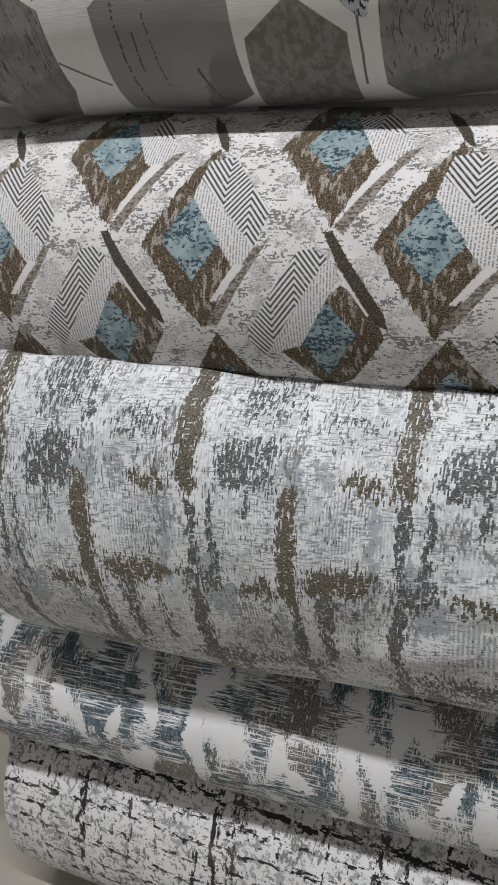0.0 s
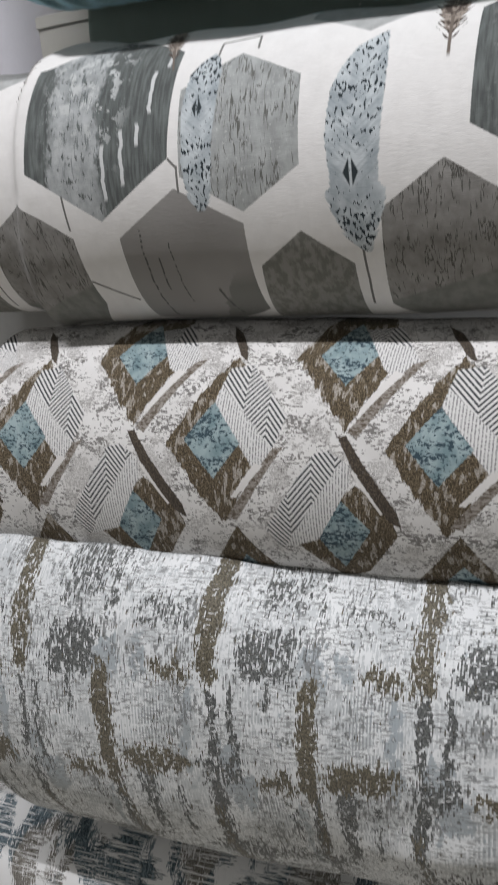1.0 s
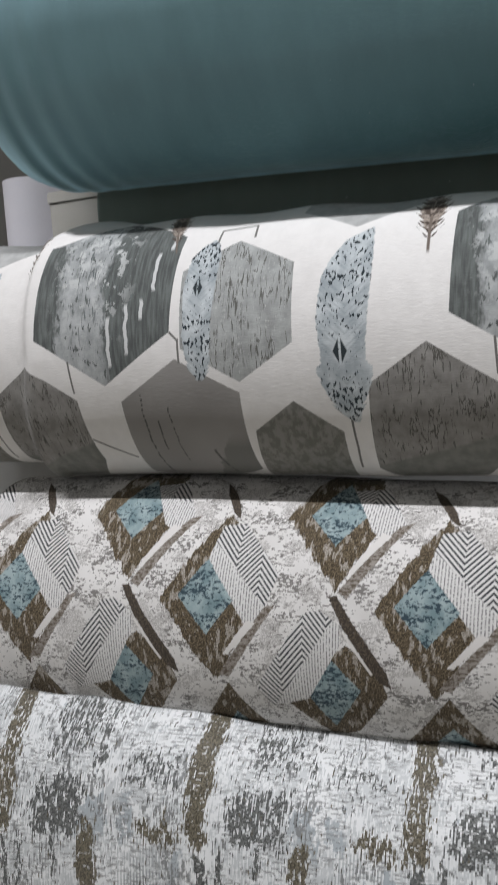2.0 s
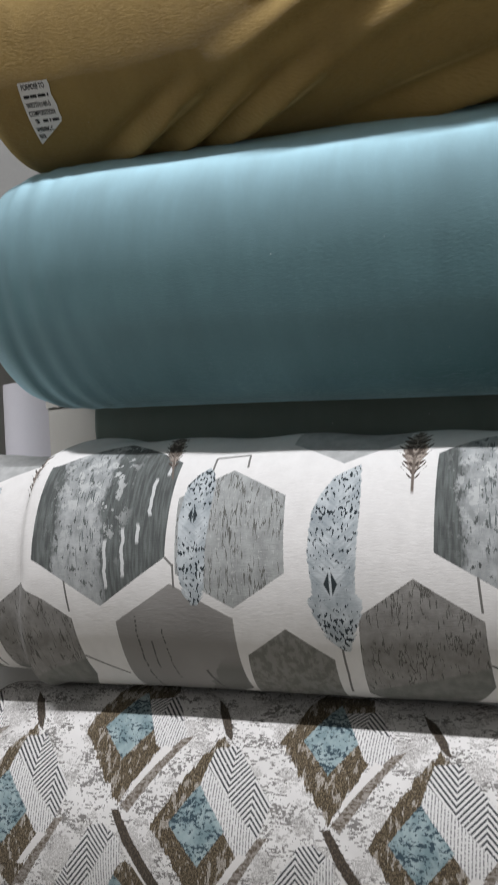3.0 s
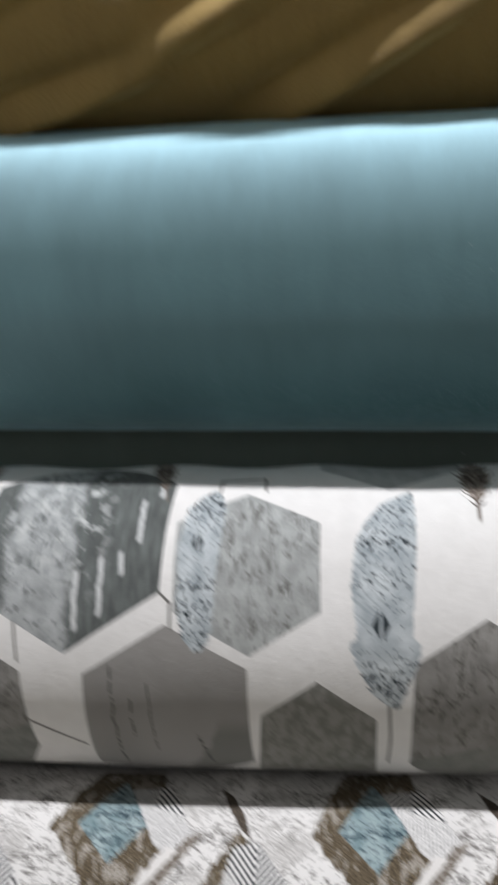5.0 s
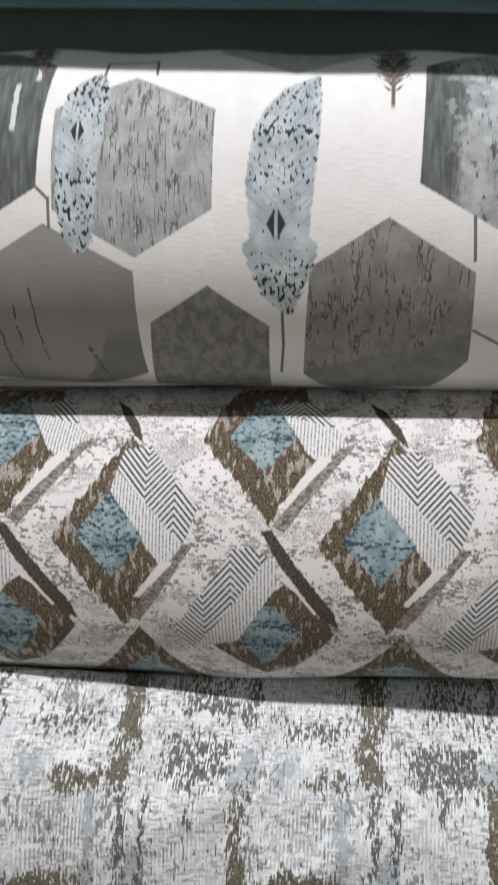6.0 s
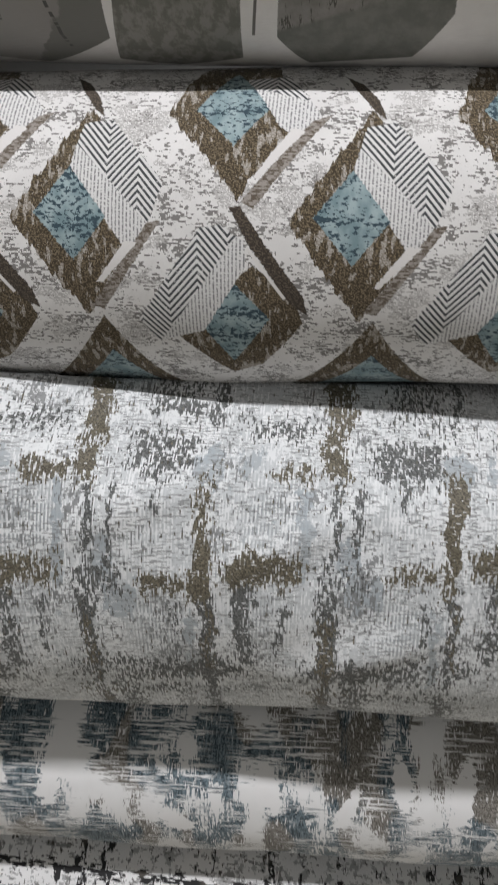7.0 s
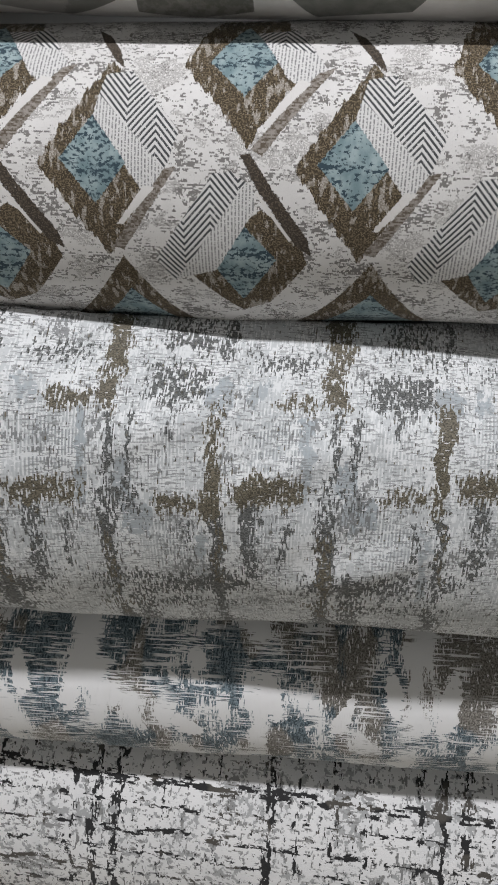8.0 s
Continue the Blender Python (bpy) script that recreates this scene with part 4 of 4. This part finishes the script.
# ---- the sticker on the olive roll ----
def sticker(skin, parent):
    """A torn paper sticker: x runs along the roll, y down round it."""

    def lay(x, y, proud):
        x, y = np.asarray(x, float), np.asarray(y, float)
        return skin(-0.7226 + x - 0.055 * y, -0.0628 - y - 0.035 * x, proud) - np.array(parent.location)

    rows, cols = 15, 9
    pts = []
    for k in range(rows):
        y = 0.070 * k / (rows - 1)
        right = 0.041 + 0.001 * math.sin(y * 300) + 0.004 * y / 0.045 if y < 0.043 else 0.045 * (0.0705 - y) / 0.0275
        pts += [(right * c / (cols - 1), y) for c in range(cols)]
    xs, ys = np.array(pts).T
    quads = [(k * cols + c, k * cols + c + 1, (k + 1) * cols + c + 1, (k + 1) * cols + c) for k in range(rows - 1) for c in range(cols - 1)]
    sheet = mesh_object("sticker", lay(xs, ys, 0.0012), quads, PAPER, parent, True, "torn white paper sticker with black print")
    lines = (("PORPOSE TO", 0.0075, 0.004, 0.036), ("WIDTH:140-5", 0.0265, 0.004, 0.037), ("COMPOSITION", 0.0355, 0.003, 0.039), ("100", 0.0445, 0.007, 0.013), ("WASHING C", 0.0540, 0.004, 0.027), ("MADE", 0.0625, 0.003, 0.012))
    for text, y, x0, x1 in lines:
        curve = bpy.data.curves.new("print", "FONT")
        curve.body = text
        curve.offset = 0.028
        temp = new("print", curve)
        me = bpy.data.meshes.new_from_object(temp.evaluated_get(bpy.context.evaluated_depsgraph_get()))
        bpy.data.objects.remove(temp)
        co = np.empty(len(me.vertices) * 3)
        me.vertices.foreach_get("co", co)
        co = co.reshape(-1, 3)
        wide = max(co[:, 0].max(), 0.01)
        flat = lay(x0 + co[:, 0] / wide * (x1 - x0), y - co[:, 1] * 0.0078, 0.0016)
        me.vertices.foreach_set("co", flat.astype(np.float32).ravel())
        me.materials.clear()
        me.materials.append(INK)
        ob = new("print", me)
        ob.parent = sheet
    for y, spans in ((0.0165, ((0.004, 0.012), (0.013, 0.022), (0.0235, 0.034), (0.036, 0.038))), (0.0435, ((0.018, 0.025), (0.027, 0.029), (0.031, 0.040)))):
        for a, b in spans:
            xs, ys = np.array([(a, y), (b, y), (b, y - 0.0032), (a, y - 0.0032)]).T
            mesh_object("print_bar", lay(xs, ys, 0.0016), [(0, 1, 2, 3)], INK, sheet, False)


sticker(olive_skin, olive)


# ---- things tucked behind the rolls ----
def card_box():
    top = tagged(new("card_box"), "pale grey card box standing behind the printed roll", "box")
    top.location = (-0.832, 0.90, 1.44)
    part("carton", box((-0.058, -0.05, 0.0), (0.058, 0.05, 0.17), 0.002), BOX, top)
    part("lid", box((-0.060, -0.052, 0.155), (0.060, 0.052, 0.172), 0.002), BOX, top)


def paper_bundle():
    top = tagged(new("paper_bundle"), "lilac wrapping paper bundle leaning beside the card box", "paper bundle")
    top.location = (-0.945, 0.90, 1.44)
    n = 40
    for k in range(3):
        rad = 0.056 - 0.008 * k
        pts, quads = [], []
        for a in range(n + 1):
            t = 2 * math.pi * a / n
            rr = rad * (1 + 0.05 * math.sin(3 * t + k))
            pts += [(rr * math.cos(t), rr * math.sin(t), 0.0), (rr * math.cos(t) * 0.94, rr * math.sin(t) * 0.94, 0.20 - 0.015 * k)]
        quads = [(2 * a, 2 * a + 2, 2 * a + 3, 2 * a + 1) for a in range(n)]
        mesh_object("wrap", pts, quads, LILAC, top)


def back_stand():
    top = tagged(new("back_stand"), "plain pale board box behind the stack carrying boxes", "stand")
    top.location = (-0.95, 0.985, FOOT)
    part("panel", box((-0.35, -0.125, 0.0), (0.178, 0.3, 1.44 - FOOT - 0.001), 0.003), WALL, top)


back_stand()
card_box()
paper_bundle()
